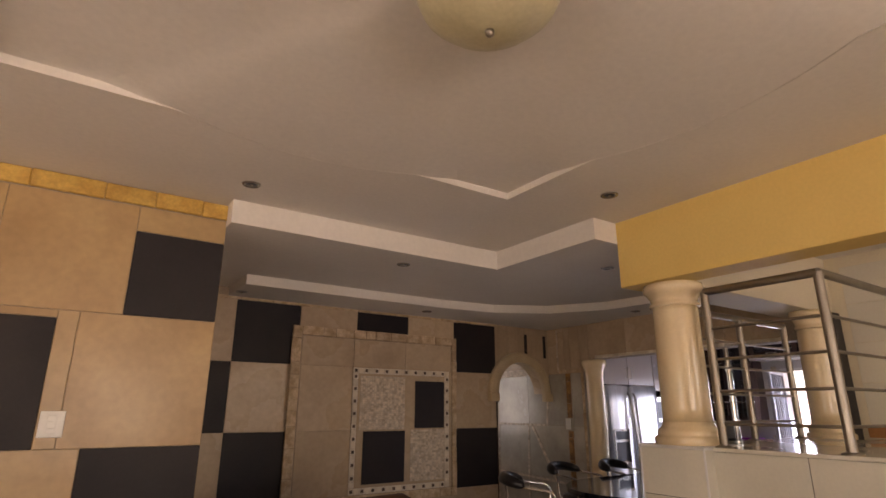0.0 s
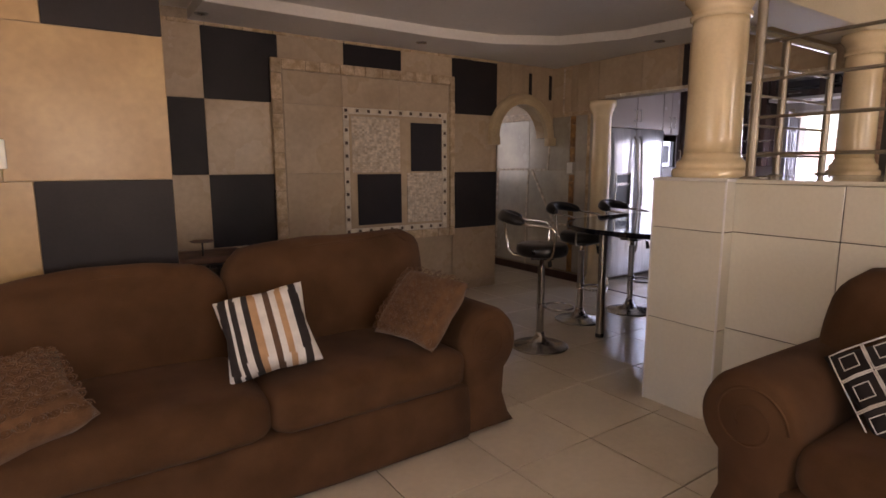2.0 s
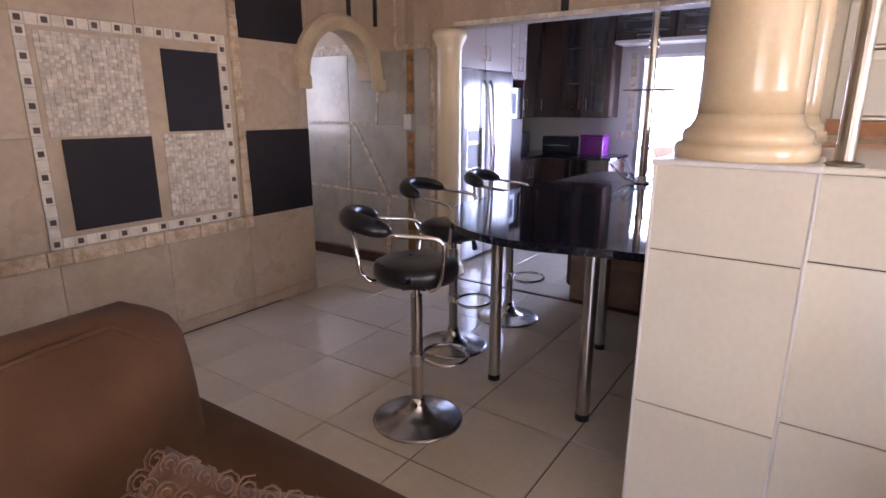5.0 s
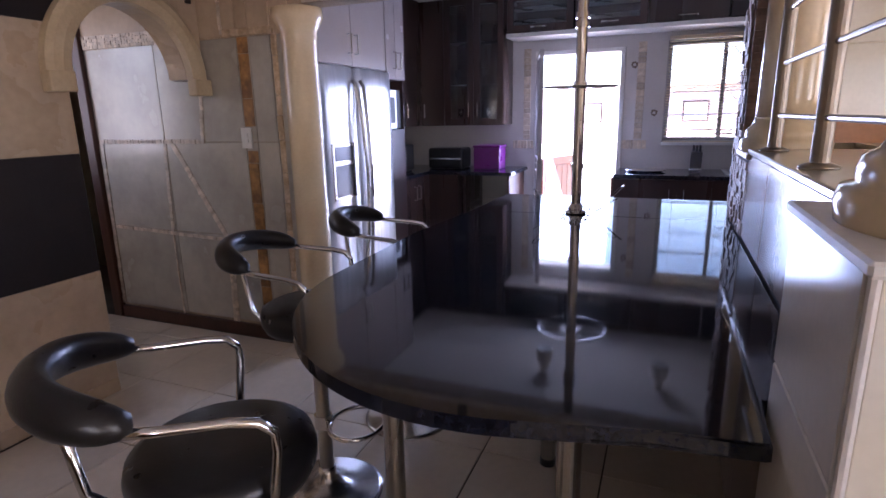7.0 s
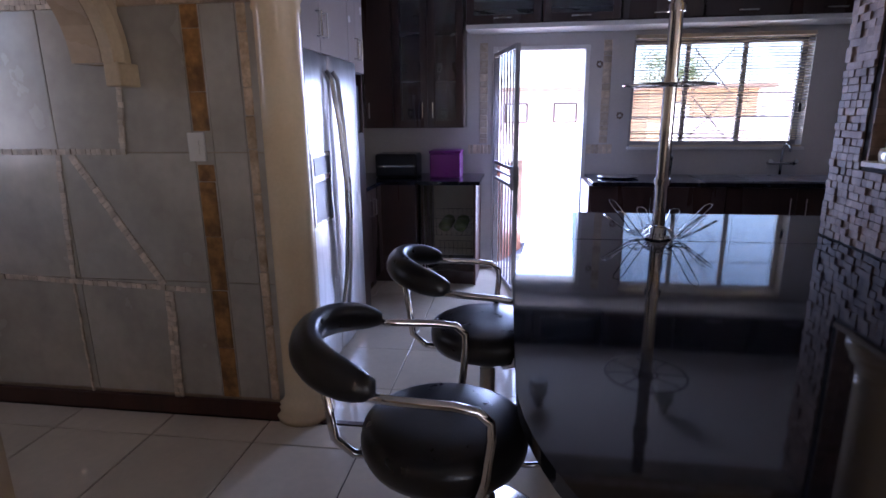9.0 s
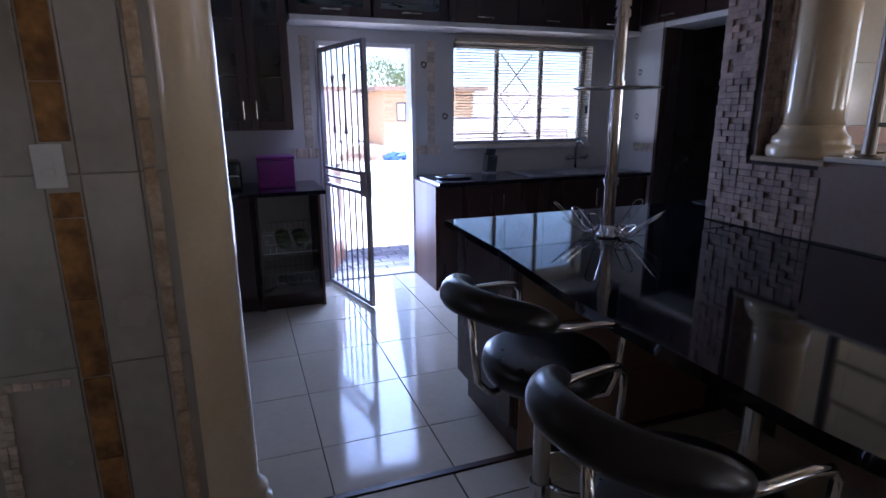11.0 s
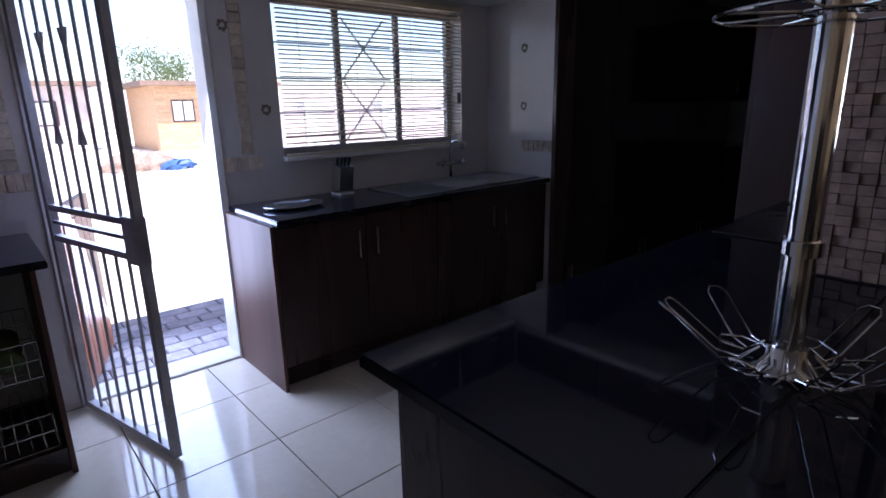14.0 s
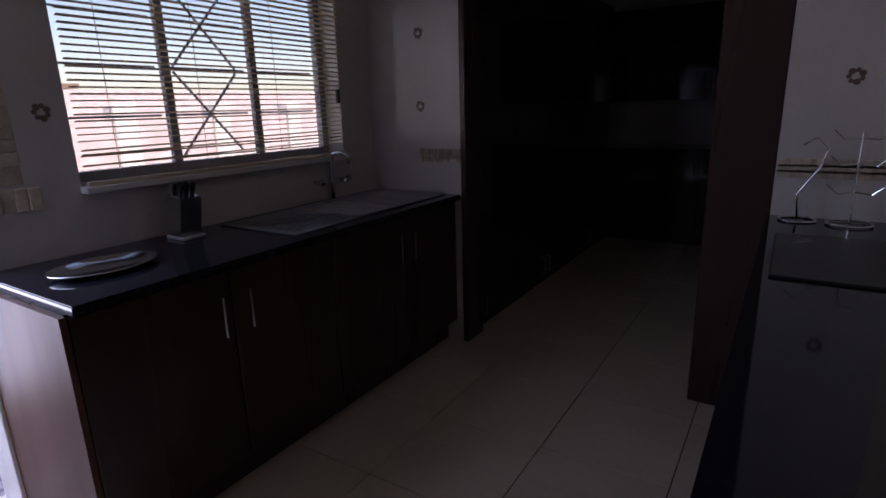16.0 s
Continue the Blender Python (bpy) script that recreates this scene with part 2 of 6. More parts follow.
M["darkrock"] = material("dark_stacked_stone", (0.030, 0.028, 0.032), 0.4, second=(0.012, 0.011, 0.013), scale=14, amount=0.7, rand=0.35, bump=0.5, depth=0.004)
M["slabwood"] = material("worn_brown_board", (0.17, 0.10, 0.075), 0.6, second=(0.11, 0.065, 0.05), scale=7, amount=0.5)
M["lampglass"] = material("frosted_lamp_glass", (0.62, 0.56, 0.36), 0.35, second=(0.52, 0.46, 0.28), scale=6, amount=0.3, coat=0.3)
M["motif"] = material("brown_motif_glaze", (0.16, 0.11, 0.08), 0.4, scale=30)
M["blueplastic"] = material("blue_sheet", (0.05, 0.12, 0.3), 0.5, scale=9)
M["sinksteel"] = material("satin_sink_steel", (0.5, 0.52, 0.56), 0.3, 1.0, scale=9, amount=0.2, fine=200, bump=0.03)


def glass(name, tint=(0.9, 0.92, 0.92), rough=0.0):
    m = bpy.data.materials.new(name)
    m.use_nodes = True
    p = m.node_tree.nodes["Principled BSDF"]
    p.inputs["Base Color"].default_value = (*tint, 1)
    p.inputs["Roughness"].default_value, p.inputs["IOR"].default_value = rough, 1.45
    p.inputs["Transmission Weight"].default_value = 1.0
    return m


M["glass"] = glass("clear_glass")

# ---- builders ----


def link(name, bm, mat, parent=None, smooth=False):
    me = bpy.data.meshes.new(name)
    bm.normal_update()
    bm.to_mesh(me)
    bm.free()
    me.materials.append(M[mat])
    if smooth:
        me.shade_smooth()
    ob = new(name, me)
    if parent:
        ob.parent = parent
    return ob


def part(name, bm, mat, parent, label="", smooth=False):
    ob = link(name, bm, mat, parent, smooth)
    return tagged(ob, label=label) if label else ob


def thing(name, label, category, group="", at=(0, 0, 0), turn=0.0):
    ob = new(name)
    ob.matrix_basis = pose(*at, 0, 0, turn)
    return tagged(ob, label=label, category=category, group=group)


def single(name, bm, mat, label, category, group="", smooth=False):
    return tagged(link(name, bm, mat, None, smooth), label=label, category=category, group=group)


def structure(name, bm, mat, label="", smooth=False):
    return tagged(link(name, bm, mat, None, smooth), label=label, kind="structure")


def box(bm, x0, y0, z0, x1, y1, z1, bevel=0.0, seg=1):
    g = bmesh.ops.create_cube(bm, size=1.0)["verts"]
    for v in g:
        v.co = Vector((x0 + (v.co.x + 0.5) * (x1 - x0), y0 + (v.co.y + 0.5) * (y1 - y0), z0 + (v.co.z + 0.5) * (z1 - z0)))
    if bevel:
        bmesh.ops.bevel(bm, geom=list({e for v in g for e in v.link_edges}), offset=bevel, segments=seg, affect="EDGES", profile=0.6)
    return bm


def cube(x0, y0, z0, x1, y1, z1, bevel=0.0, seg=1):
    return box(bmesh.new(), x0, y0, z0, x1, y1, z1, bevel, seg)


def rod(bm, a, b, r, seg=10, r2=None):
    a, b = Vector(a), Vector(b)
    m = Matrix.Translation((a + b) / 2) @ (b - a).to_track_quat("Z", "Y").to_matrix().to_4x4()
    bmesh.ops.create_cone(bm, cap_ends=True, segments=seg, radius1=r, radius2=r if r2 is None else r2, depth=(b - a).length, matrix=m)
    return bm


def tube(bm, pts, r, seg=8, closed=False):
    """A round bar along a line of points."""
    pts = [Vector(p) for p in pts]
    rings, n = [], len(pts)
    up = None
    for i, p in enumerate(pts):
        a = pts[(i - 1) % n] if (i or closed) else p
        b = pts[(i + 1) % n] if (i < n - 1 or closed) else p
        d = (b - a).normalized()
        if up is None:
            up = d.orthogonal().normalized()
        up = (up - d * up.dot(d)).normalized()
        side = d.cross(up)
        rings.append([bm.verts.new(p + r * (math.cos(t) * up + math.sin(t) * side)) for t in [2 * math.pi * k / seg for k in range(seg)]])
    for i in range(n if closed else n - 1):
        q, s = rings[i], rings[(i + 1) % n]
        for k in range(seg):
            bm.faces.new((q[k], q[(k + 1) % seg], s[(k + 1) % seg], s[k]))
    if not closed:
        bm.faces.new(rings[0][::-1])
        bm.faces.new(rings[-1])
    return bm


def lathe(profile, seg=32, centre=(0, 0), a0=0.0, a1=2 * math.pi, bm=None):
    """Turns a list of (radius, height) about a vertical axis."""
    bm = bm or bmesh.new()
    full = abs(a1 - a0 - 2 * math.pi) < 1e-6
    count = seg if full else seg + 1
    rings = []
    for r, z in profile:
        rings.append([bm.verts.new((centre[0] + r * math.cos(a0 + (a1 - a0) * k / seg), centre[1] + r * math.sin(a0 + (a1 - a0) * k / seg), z)) for k in range(count)])
    for q, s in zip(rings, rings[1:]):
        for k in range(seg):
            bm.faces.new((q[k], q[(k + 1) % count], s[(k + 1) % count], s[k]))
    if full:
        bm.faces.new(rings[0][::-1])
        bm.faces.new(rings[-1])
    return bm


def oriented(at, up, front):
    """A pose whose z axis is up and whose -y axis looks to front."""
    z = Vector(up).normalized()
    y = -Vector(front)
    y = (y - z * y.dot(z)).normalized()
    x = y.cross(z)
    return Matrix.Translation(at) @ Matrix((x, y, z)).transposed().to_4x4()


def prism(outline, z0, z1, bm=None, bevel=0.0):
    bm = bm or bmesh.new()
    lo = [bm.verts.new((x, y, z0)) for x, y in outline]
    hi = [bm.verts.new((x, y, z1)) for x, y in outline]
    faces = [bm.faces.new(lo[::-1]), bm.faces.new(hi)]
    n = len(outline)
    for k in range(n):
        faces.append(bm.faces.new((lo[k], lo[(k + 1) % n], hi[(k + 1) % n], hi[k])))
    if bevel:
        top = [e for e in bm.edges if abs(e.verts[0].co.z - e.verts[1].co.z) < 1e-6]
        bmesh.ops.bevel(bm, geom=top, offset=bevel, segments=2, affect="EDGES")
    return bm


PIECES = {}


def piece(name, parent, mat, x0, y0, z0, x1, y1, z1, bevel=0.002):
    """One small block of a wall, floor or border; alike ones share their mesh."""
    size = tuple(round(v, 4) for v in (x1 - x0, y1 - y0, z1 - z0))
    key = (mat, size, bevel)
    if key not in PIECES:
        bm = cube(-size[0] / 2, -size[1] / 2, -size[2] / 2, size[0] / 2, size[1] / 2, size[2] / 2, min(bevel, min(size) * 0.45))
        me = bpy.data.meshes.new(name)
        bm.to_mesh(me)
        bm.free()
        me.materials.append(M[mat])
        PIECES[key] = me
    ob = new(name, PIECES[key])
    ob.location = ((x0 + x1) / 2, (y0 + y1) / 2, (z0 + z1) / 2)
    ob.parent = parent
    return ob


def on_y(name, parent, mat, face, thick, x0, x1, z0, z1, gap=0.0015, bevel=0.002):
    """A tile on a wall whose face lies at y = face; thick < 0: it stands out towards -y."""
    y0, y1 = sorted((face, face + thick))
    return piece(name, parent, mat, x0 + gap, y0, z0 + gap, x1 - gap, y1, z1 - gap, bevel)


def on_x(name, parent, mat, face, thick, y0, y1, z0, z1, gap=0.0015, bevel=0.002):
    x0, x1 = sorted((face, face + thick))
    return piece(name, parent, mat, x0, y0 + gap, z0 + gap, x1, y1 - gap, z1 - gap, bevel)

# ---- structure ----
FEATURE_Y, LEFT_Y, LEFT_X, EAST_X, DOOR_X = 4.86, 3.195, 0.682, 4.92, 7.66
LOUNGE_Z, MID_Z, SOFFIT_Z, LINTEL_Z, UPPER_Z = 2.60, 2.46, 2.38, 1.98, 1.24
GROUT = 0.008

floor = structure("floor", cube(-3.6, -3.95, -0.15, 7.81, 8.6, -GROUT), "darkgrout", "cream porcelain tiled floor with thin dark joints")
wall_feature = structure("wall_feature", cube(0.6, FEATURE_Y + GROUT, 0, 4.08, 5.0, 2.75), "grout", "stone tiled wall in a beige and charcoal checkerboard")
wall_left = structure("wall_left", cube(-3.6, LEFT_Y + GROUT, 0, LEFT_X - GROUT, 5.0, 2.75), "grout", "stone tiled wall with charcoal tiles, yellow bounce light in its colour")
bm = cube(EAST_X + GROUT, 4.22, 0, 5.07, 5.87, 2.75)
box(bm, EAST_X + GROUT, 6.65, 0, 5.07, 8.6, 2.75)
box(bm, EAST_X + GROUT, 5.87, 2.0, 5.07, 6.65, 2.75)
box(bm, EAST_X + GROUT, 2.0, LINTEL_Z, 5.07, 4.22, 2.75)
wall_east = structure("wall_east", bm, "grout", "grey marble tiled wall laid with split stone lines")
# window openings assumed here, behind the walk, for the lamps in them
bm = cube(-3.6, -3.95, 0, -0.9, -3.8, 2.75)
box(bm, 1.7, -3.95, 0, 3.3, -3.8, 2.75)
box(bm, -0.9, -3.95, 0, 1.7, -3.8, 0.65)
box(bm, -0.9, -3.95, 2.1, 1.7, -3.8, 2.75)
box(bm, 3.3, -3.95, 0, 4.7, -3.8, 1.5)
box(bm, 3.3, -3.95, 2.5, 4.7, -3.8, 2.75)
box(bm, 4.7, -3.95, 0, 7.66, -3.8, 2.75)
structure("wall_south", bm, "cream_paint", "plain cream painted wall with assumed window openings out of view")
# west opening is assumed too, unseen, to go with its lamp
bm = cube(-3.75, -3.95, 0, -3.6, -1.35, 2.75)
box(bm, -3.75, 0.95, 0, -3.6, 5.0, 2.75)
box(bm, -3.75, -1.35, 0, -3.6, 0.95, 0.65)
box(bm, -3.75, -1.35, 2.1, -3.6, 0.95, 2.75)
structure("wall_west", bm, "cream_paint", "plain cream painted wall with an assumed window opening out of view")
# the opening is out of sight, added only for the corridor fill lamp
bm = cube(3.85, 5.0, 0, 4.0, 6.2, 2.75)
box(bm, 3.85, 7.0, 0, 4.0, 8.6, 2.75)
box(bm, 3.85, 6.2, 0, 4.0, 7.0, 1.1)
box(bm, 3.85, 6.2, 2.1, 4.0, 7.0, 2.75)
structure("wall_corridor", bm, "cream_paint", "plain cream corridor wall with an added unseen opening")
bm = cube(3.85, 8.6, 0, 6.0, 8.7, 2.75)
structure("wall_corridor_end", bm, "cream_paint", "plain cream corridor end wall")
structure("wall_side_room", cube(5.9, 5.0, 0, 6.0, 8.7, 2.75), "cream_paint", "plain wall of the room off the corridor")


def arch_wall():
    """Wall over the corridor opening, cut by a round arch."""
    bm = bmesh.new()
    cx, spring, r, n = 4.43, 1.61, 0.358, 24
    inner = [(cx + r * math.cos(math.pi * k / n), spring + r * math.sin(math.pi * k / n)) for k in range(n + 1)]
    outer = []
    for x, z in inner:
        outer.append((x, 2.75))
    for y in (FEATURE_Y + GROUT, 5.0):
        for (a, b), (c, d) in zip(zip(inner, inner[1:]), zip(outer, outer[1:])):
            bm.faces.new([bm.verts.new((p[0], y, p[1])) for p in (a, b, d, c)])
    for a, b in zip(inner, inner[1:]):
        bm.faces.new([bm.verts.new((p[0], y, p[1])) for p, y in ((a, FEATURE_Y + GROUT), (b, FEATURE_Y + GROUT), (b, 5.0), (a, 5.0))])
    box(bm, 4.08, FEATURE_Y + GROUT, spring, cx - r, 5.0, 2.75)
    box(bm, cx + r, FEATURE_Y + GROUT, spring, EAST_X + GROUT, 5.0, 2.75)
    return structure("wall_arch", bm, "beige", "beige stone wall over a round arch")


arch_wall()


def arch_trim():
    """Moulded band round the arch with short square feet."""
    bm = bmesh.new()
    cx, spring, n = 4.43, 1.61, 28
    profile = [(0.352, 0.0), (0.352, -0.05), (0.40, -0.065), (0.44, -0.06), (0.465, -0.04), (0.468, 0.0)]
    rings = []
    for k in range(n + 1):
        a = math.pi * k / n
        rings.append([bm.verts.new((cx + r * math.cos(a), FEATURE_Y + dy, spring + r * math.sin(a))) for r, dy in profile])
    for q, s in zip(rings, rings[1:]):
        for k in range(len(profile) - 1):
            bm.faces.new((q[k], q[k + 1], s[k + 1], s[k]))
    for s in (-1, 1):
        xs = sorted((cx + s * 0.352, cx + s * 0.472))
        box(bm, xs[0], FEATURE_Y - 0.068, spring - 0.09, xs[1], FEATURE_Y, spring + 0.002, 0.008, 2)
    return structure("trim", bm, "archtrim", "sand coloured moulded arch surround", smooth=False)


arch_trim()

# upper level behind the half wall
structure("wall_half", cube(2.96 + GROUT, -3.8, 0, 4.60, 1.98 - GROUT, UPPER_Z - 0.02), "darkgrout", "white tiled half wall below the upper room")
structure("floor_upper", cube(2.945, -3.8, UPPER_Z - 0.02, 4.60, 1.985, UPPER_Z, 0.004), "whitetile", "glossy white tiled floor of the upper room")
structure("floor_upper", cube(4.60, -3.8, UPPER_Z - 0.02, 5.05, 1.54, UPPER_Z), "whitetile", "glossy white tiled floor of the upper room")
pier = structure("pier", cube(2.868 + GROUT, 1.685 + GROUT, 0, 3.25, 2.08 - GROUT, UPPER_Z - 0.01), "darkgrout", "white tiled pier carrying the column")
structure("wall_upper", cube(5.05, -3.8, 0, 5.14, 1.95, 2.75), "cream_paint", "plain pale wall of the upper room")
bm = cube(5.05 - 0.012, -3.0, UPPER_Z, 5.05, 1.70, UPPER_Z + 0.09)
structure("baseboard", bm, "orange", "orange tiled skirting of the upper room")
bm = cube(2.85, -3.8, 2.17, 3.05, 2.10, 2.70, 0.004)
structure("beam", bm, "yellow", "yellow beam over the half wall")
structure("beam", cube(3.05, 1.78, 2.17, 5.07, 2.10, 2.70, 0.004), "cream_paint", "cream painted beam over the bar")
structure("ceiling_upper", cube(3.05, -3.8, 2.62, 5.3, 1.78, 2.75), "plaster", "plain painted ceiling of the upper room")


def lounge_ceiling():
    """Painted ceiling with a square recess and a round one inside it."""
    bm = bmesh.new()
    cx, cy, r, h = 0.80, 0.98, 1.315, 1.19
    x0, x1, y0, y1 = -3.6, 2.85, -3.8, 3.06

    def to_rect(a, ax0, ax1, ay0, ay1):
        c, s = math.cos(a), math.sin(a)
        t = []
        if abs(c) > 1e-9:
            t.append(((ax1 if c > 0 else ax0) - cx) / c)
        if abs(s) > 1e-9:
            t.append(((ay1 if s > 0 else ay0) - cy) / s)
        return min(t)

    angles = sorted({2 * math.pi * k / 144 for k in range(144)} | {math.atan2(b - cy, a - cx) % (2 * math.pi) for a in (x0, x1) for b in (y0, y1)} | {math.pi / 4 + k * math.pi / 2 for k in range(4)})
    rings = []
    for level in range(8):
        ring = []
        for a in angles:
            square = to_rect(a, cx - h, cx + h, cy - h, cy + h)
            union = max(square, r)
            blend = max(0.0, min(1.0, (square - r) / 0.16))
            up = 0.006 + 0.034 * blend * blend * (3 - 2 * blend)
            rad, z = [(to_rect(a, x0, x1, y0, y1), 0), (union, 0), (union + 0.006, up), (r, up), (r - 0.001, up - 0.005), (r - 0.001, up - 0.005), (0.30, 0.044), (0.01, 0.044)][level]
            z += LOUNGE_Z
            ring.append(bm.verts.new((cx + rad * math.cos(a), cy + rad * math.sin(a), z)))
        rings.append(ring)
    n = len(angles)
    for level, (q, s) in enumerate(zip(rings, rings[1:])):
        for k in range(n):
            if level != 4:
                bm.faces.new((q[k], q[(k + 1) % n], s[(k + 1) % n], s[k])).smooth = level > 4
    box(bm, x0, y0, 2.70, x1, y1, 2.78)
    box(bm, x0, y1, LOUNGE_Z, 0.675, 3.26, 2.78)
    return structure("ceiling_lounge", bm, "plaster", "painted ceiling with a round recess over a square one")


lounge_ceiling()


def mid_ceiling():
    bm = cube(0.677, 3.062, MID_Z, 5.07, 5.0, 2.75)
    box(bm, 2.64, 2.10, MID_Z, 5.07, 3.062, 2.75)
    outline = [(1.10, 4.30), (2.95, 4.30), (3.55, 4.22), (4.05, 3.95), (4.36, 3.45), (4.42, 2.95), (4.42, 2.102)]
    outer = [(1.10, 4.86), (2.95, 4.86), (3.8, 4.86), (4.93, 4.86), (4.93, 3.9), (4.93, 2.95), (4.93, 2.102)]
    for (a, b), (c, d) in zip(zip(outline, outline[1:]), zip(outer, outer[1:])):
        prism([a, b, d, c], SOFFIT_Z, MID_Z + 0.01, bm)
    return structure("ceiling_dining", bm, "plaster", "stepped painted ceiling over the bar")


mid_ceiling()
structure("ceiling_corridor", cube(3.85, 5.0, 2.38, 6.0, 8.7, 2.5), "plaster", "plain corridor ceiling")
structure("ceiling_kitchen", cube(5.07, -3.9, 2.42, 7.81, 5.05, 2.6), "plaster", "plain painted kitchen ceiling")

# kitchen shell
structure("wall_kitchen_north", cube(5.07, 4.97, 0, 7.81, 5.05, 2.5), "kitchentile", "white tiled kitchen wall")
bm = cube(DOOR_X, -3.8, 0, 7.81, 0.93, 2.5)
box(bm, DOOR_X, 0.93, 0, 7.81, 2.31, 1.11)
box(bm, DOOR_X, 0.93, 1.98, 7.81, 2.31, 2.5)
box(bm, DOOR_X, 2.31, 0, 7.81, 2.655, 2.5)
box(bm, DOOR_X, 2.655, 1.945, 7.81, 3.468, 2.5)
box(bm, DOOR_X, 3.468, 0, 7.81, 5.05, 2.5)
wall_door = structure("wall_door", bm, "kitchentile", "white tiled kitchen wall with the back door and window")
structure("wall_sink_side", cube(7.05, 0.50, 0, DOOR_X, 0.66, 2.45), "kitchentile", "white tiled return wall beside the sink")
structure("trim", cube(7.015, 0.49, 0, 7.05, 0.675, 2.2, 0.004), "espresso", "dark edge of the scullery opening")
structure("wall_hob", cube(5.14, 0.60, 0, 5.57, 0.755, 2.45), "kitchentile", "white tiled wall behind the counter end")
structure("trim", cube(5.571, 0.59, 0, 5.81, 0.745, 2.2, 0.004), "espresso", "dark wooden jamb of the scullery opening")
structure("wall_scullery", cube(5.14, -3.0, 0, DOOR_X, -2.9, 2.45), "kitchentile", "tiled scullery wall")
structure("door_sill", cube(7.655, 2.66, -0.006, 7.84, 3.46, 0.012, 0.004), "concrete", "pale concrete door sill")
structure("threshold", cube(EAST_X - 0.015, 2.0, -0.004, EAST_X + 0.015, 4.20, 0.004, 0.001), "darkwood", "dark strip in the floor at the kitchen opening")

# unseen slab, added to keep sun out and shadow the ground by the door
structure("roof", cube(-4.2, -4.4, 2.80, 7.93, 9.2, 2.95), "roof", "unseen roof slab added to shade the house and paving")

# outdoors
structure("ground", cube(7.81, -60, -0.30, 120, 60, -0.085), "concrete", "sunlit pale concrete yard")
structure("backdrop", cube(60, -60, -0.1, 60.5, 60, 3.6), "pinkwall", "distant pale houses beyond the yard")
structure("ground_far", cube(-60, -60, -0.40, 7.81, 60, -0.16), "concrete", "pale ground round the house")

# ---- lounge ----


def column(at, z0, z1, r, name="column"):
    c = thing(name, "glossy cream round column with moulded base and capital", "column", "columns", at)
    z = z0
    base = [(r * 1.38, z), (r * 1.40, z + 0.012), (r * 1.42, z + 0.03), (r * 1.38, z + 0.048), (r * 1.26, z + 0.052), (r * 1.28, z + 0.066), (r * 1.24, z + 0.085), (r * 1.12, z + 0.095), (r * 1.04, z + 0.115), (r * 1.02, z + 0.13)]
    part("base", lathe(base, 40), "column", c, smooth=True)
    part("shaft", lathe([(r * 1.01, z + 0.13), (r, z + 0.2), (r * 0.97, z1 - 0.17), (r * 0.97, z1 - 0.14)], 48), "column", c, smooth=True)
    cap = [(r * 0.97, z1 - 0.14), (r * 1.07, z1 - 0.135), (r * 1.08, z1 - 0.12), (r * 1.0, z1 - 0.112), (r * 1.02, z1 - 0.09), (r * 1.15, z1 - 0.06), (r * 1.28, z1 - 0.045), (r * 1.30, z1 - 0.02), (r * 1.26, z1)]
    part("capital", lathe(cap, 40), "column", c, smooth=True)
    return c


column((3.06, 1.88, 0), UPPER_Z, 2.17, 0.135)
column((4.77, 1.84, 0), 1.222, 2.17, 0.112)


def railing(name, posts, z0, label, top=0.84, bars=(0.12, 0.29, 0.46, 0.63)):
    t = thing(name, label, "railing", "", (*posts[0], z0))
    o = Vector((*posts[0], 0))
    for x, y in posts:
        part("post", rod(bmesh.new(), (x - o.x, y - o.y, 0), (x - o.x, y - o.y, top), 0.022, 16), "bronze", t, smooth=False)
        part("flange", lathe([(0.045, 0), (0.045, 0.006), (0.026, 0.014)], 20, (x - o.x, y - o.y)), "bronze", t, smooth=True)
    for a, b in zip(posts, posts[1:]):
        a, b = Vector((*a, 0)) - o, Vector((*b, 0)) - o
        part("handrail", rod(bmesh.new(), a + Vector((0, 0, top)), b + Vector((0, 0, top)), 0.022, 16), "bronze", t)
        for h in bars:
            part("rail_bar", rod(bmesh.new(), a + Vector((0, 0, h)), b + Vector((0, 0, h)), 0.008, 10), "bronze", t)
    return t


railing("stair_railing", [(2.99, 1.64), (2.99, 1.05), (3.9, 1.05)], UPPER_Z, "satin steel railing with thin bars turning a corner")
railing("bar_railing", [(3.25, 1.92), (3.85, 1.92), (4.48, 1.92)], UPPER_Z, "satin steel railing with horizontal bars between the two columns", 0.80)

DOWN = [(0.70, 2.78, LOUNGE_Z), (2.42, 1.79, LOUNGE_Z), (1.97, 3.33, MID_Z), (1.15, 4.62, SOFFIT_Z), (2.95, 4.55, SOFFIT_Z), (4.66, 3.35, SOFFIT_Z), (3.3, 2.55, MID_Z)]


def downlight(x, y, z):
    t = thing("downlight", "round recessed ceiling spotlight with a satin ring, switched off", "ceiling light", "recessed spotlights", (x, y, z))
    part("ring", lathe([(0.030, -0.001), (0.034, -0.006), (0.046, -0.006), (0.05, 0.0)], 24), "steel", t, smooth=True)
    part("lamp", lathe([(0.030, -0.002), (0.024, -0.0035), (0.006, -0.004)], 20), "plastic_black", t, smooth=True)
    part("bulb", lathe([(0.012, -0.0045), (0.010, -0.008), (0.002, -0.009)], 12), "chrome", t, smooth=True)
    return t


for d in DOWN:
    downlight(*d)

lamp = thing("ceiling_lamp", "round frosted yellowish glass bowl lamp on the lounge ceiling, switched off", "ceiling light", "", (0.87, 0.94, LOUNGE_Z + 0.045))
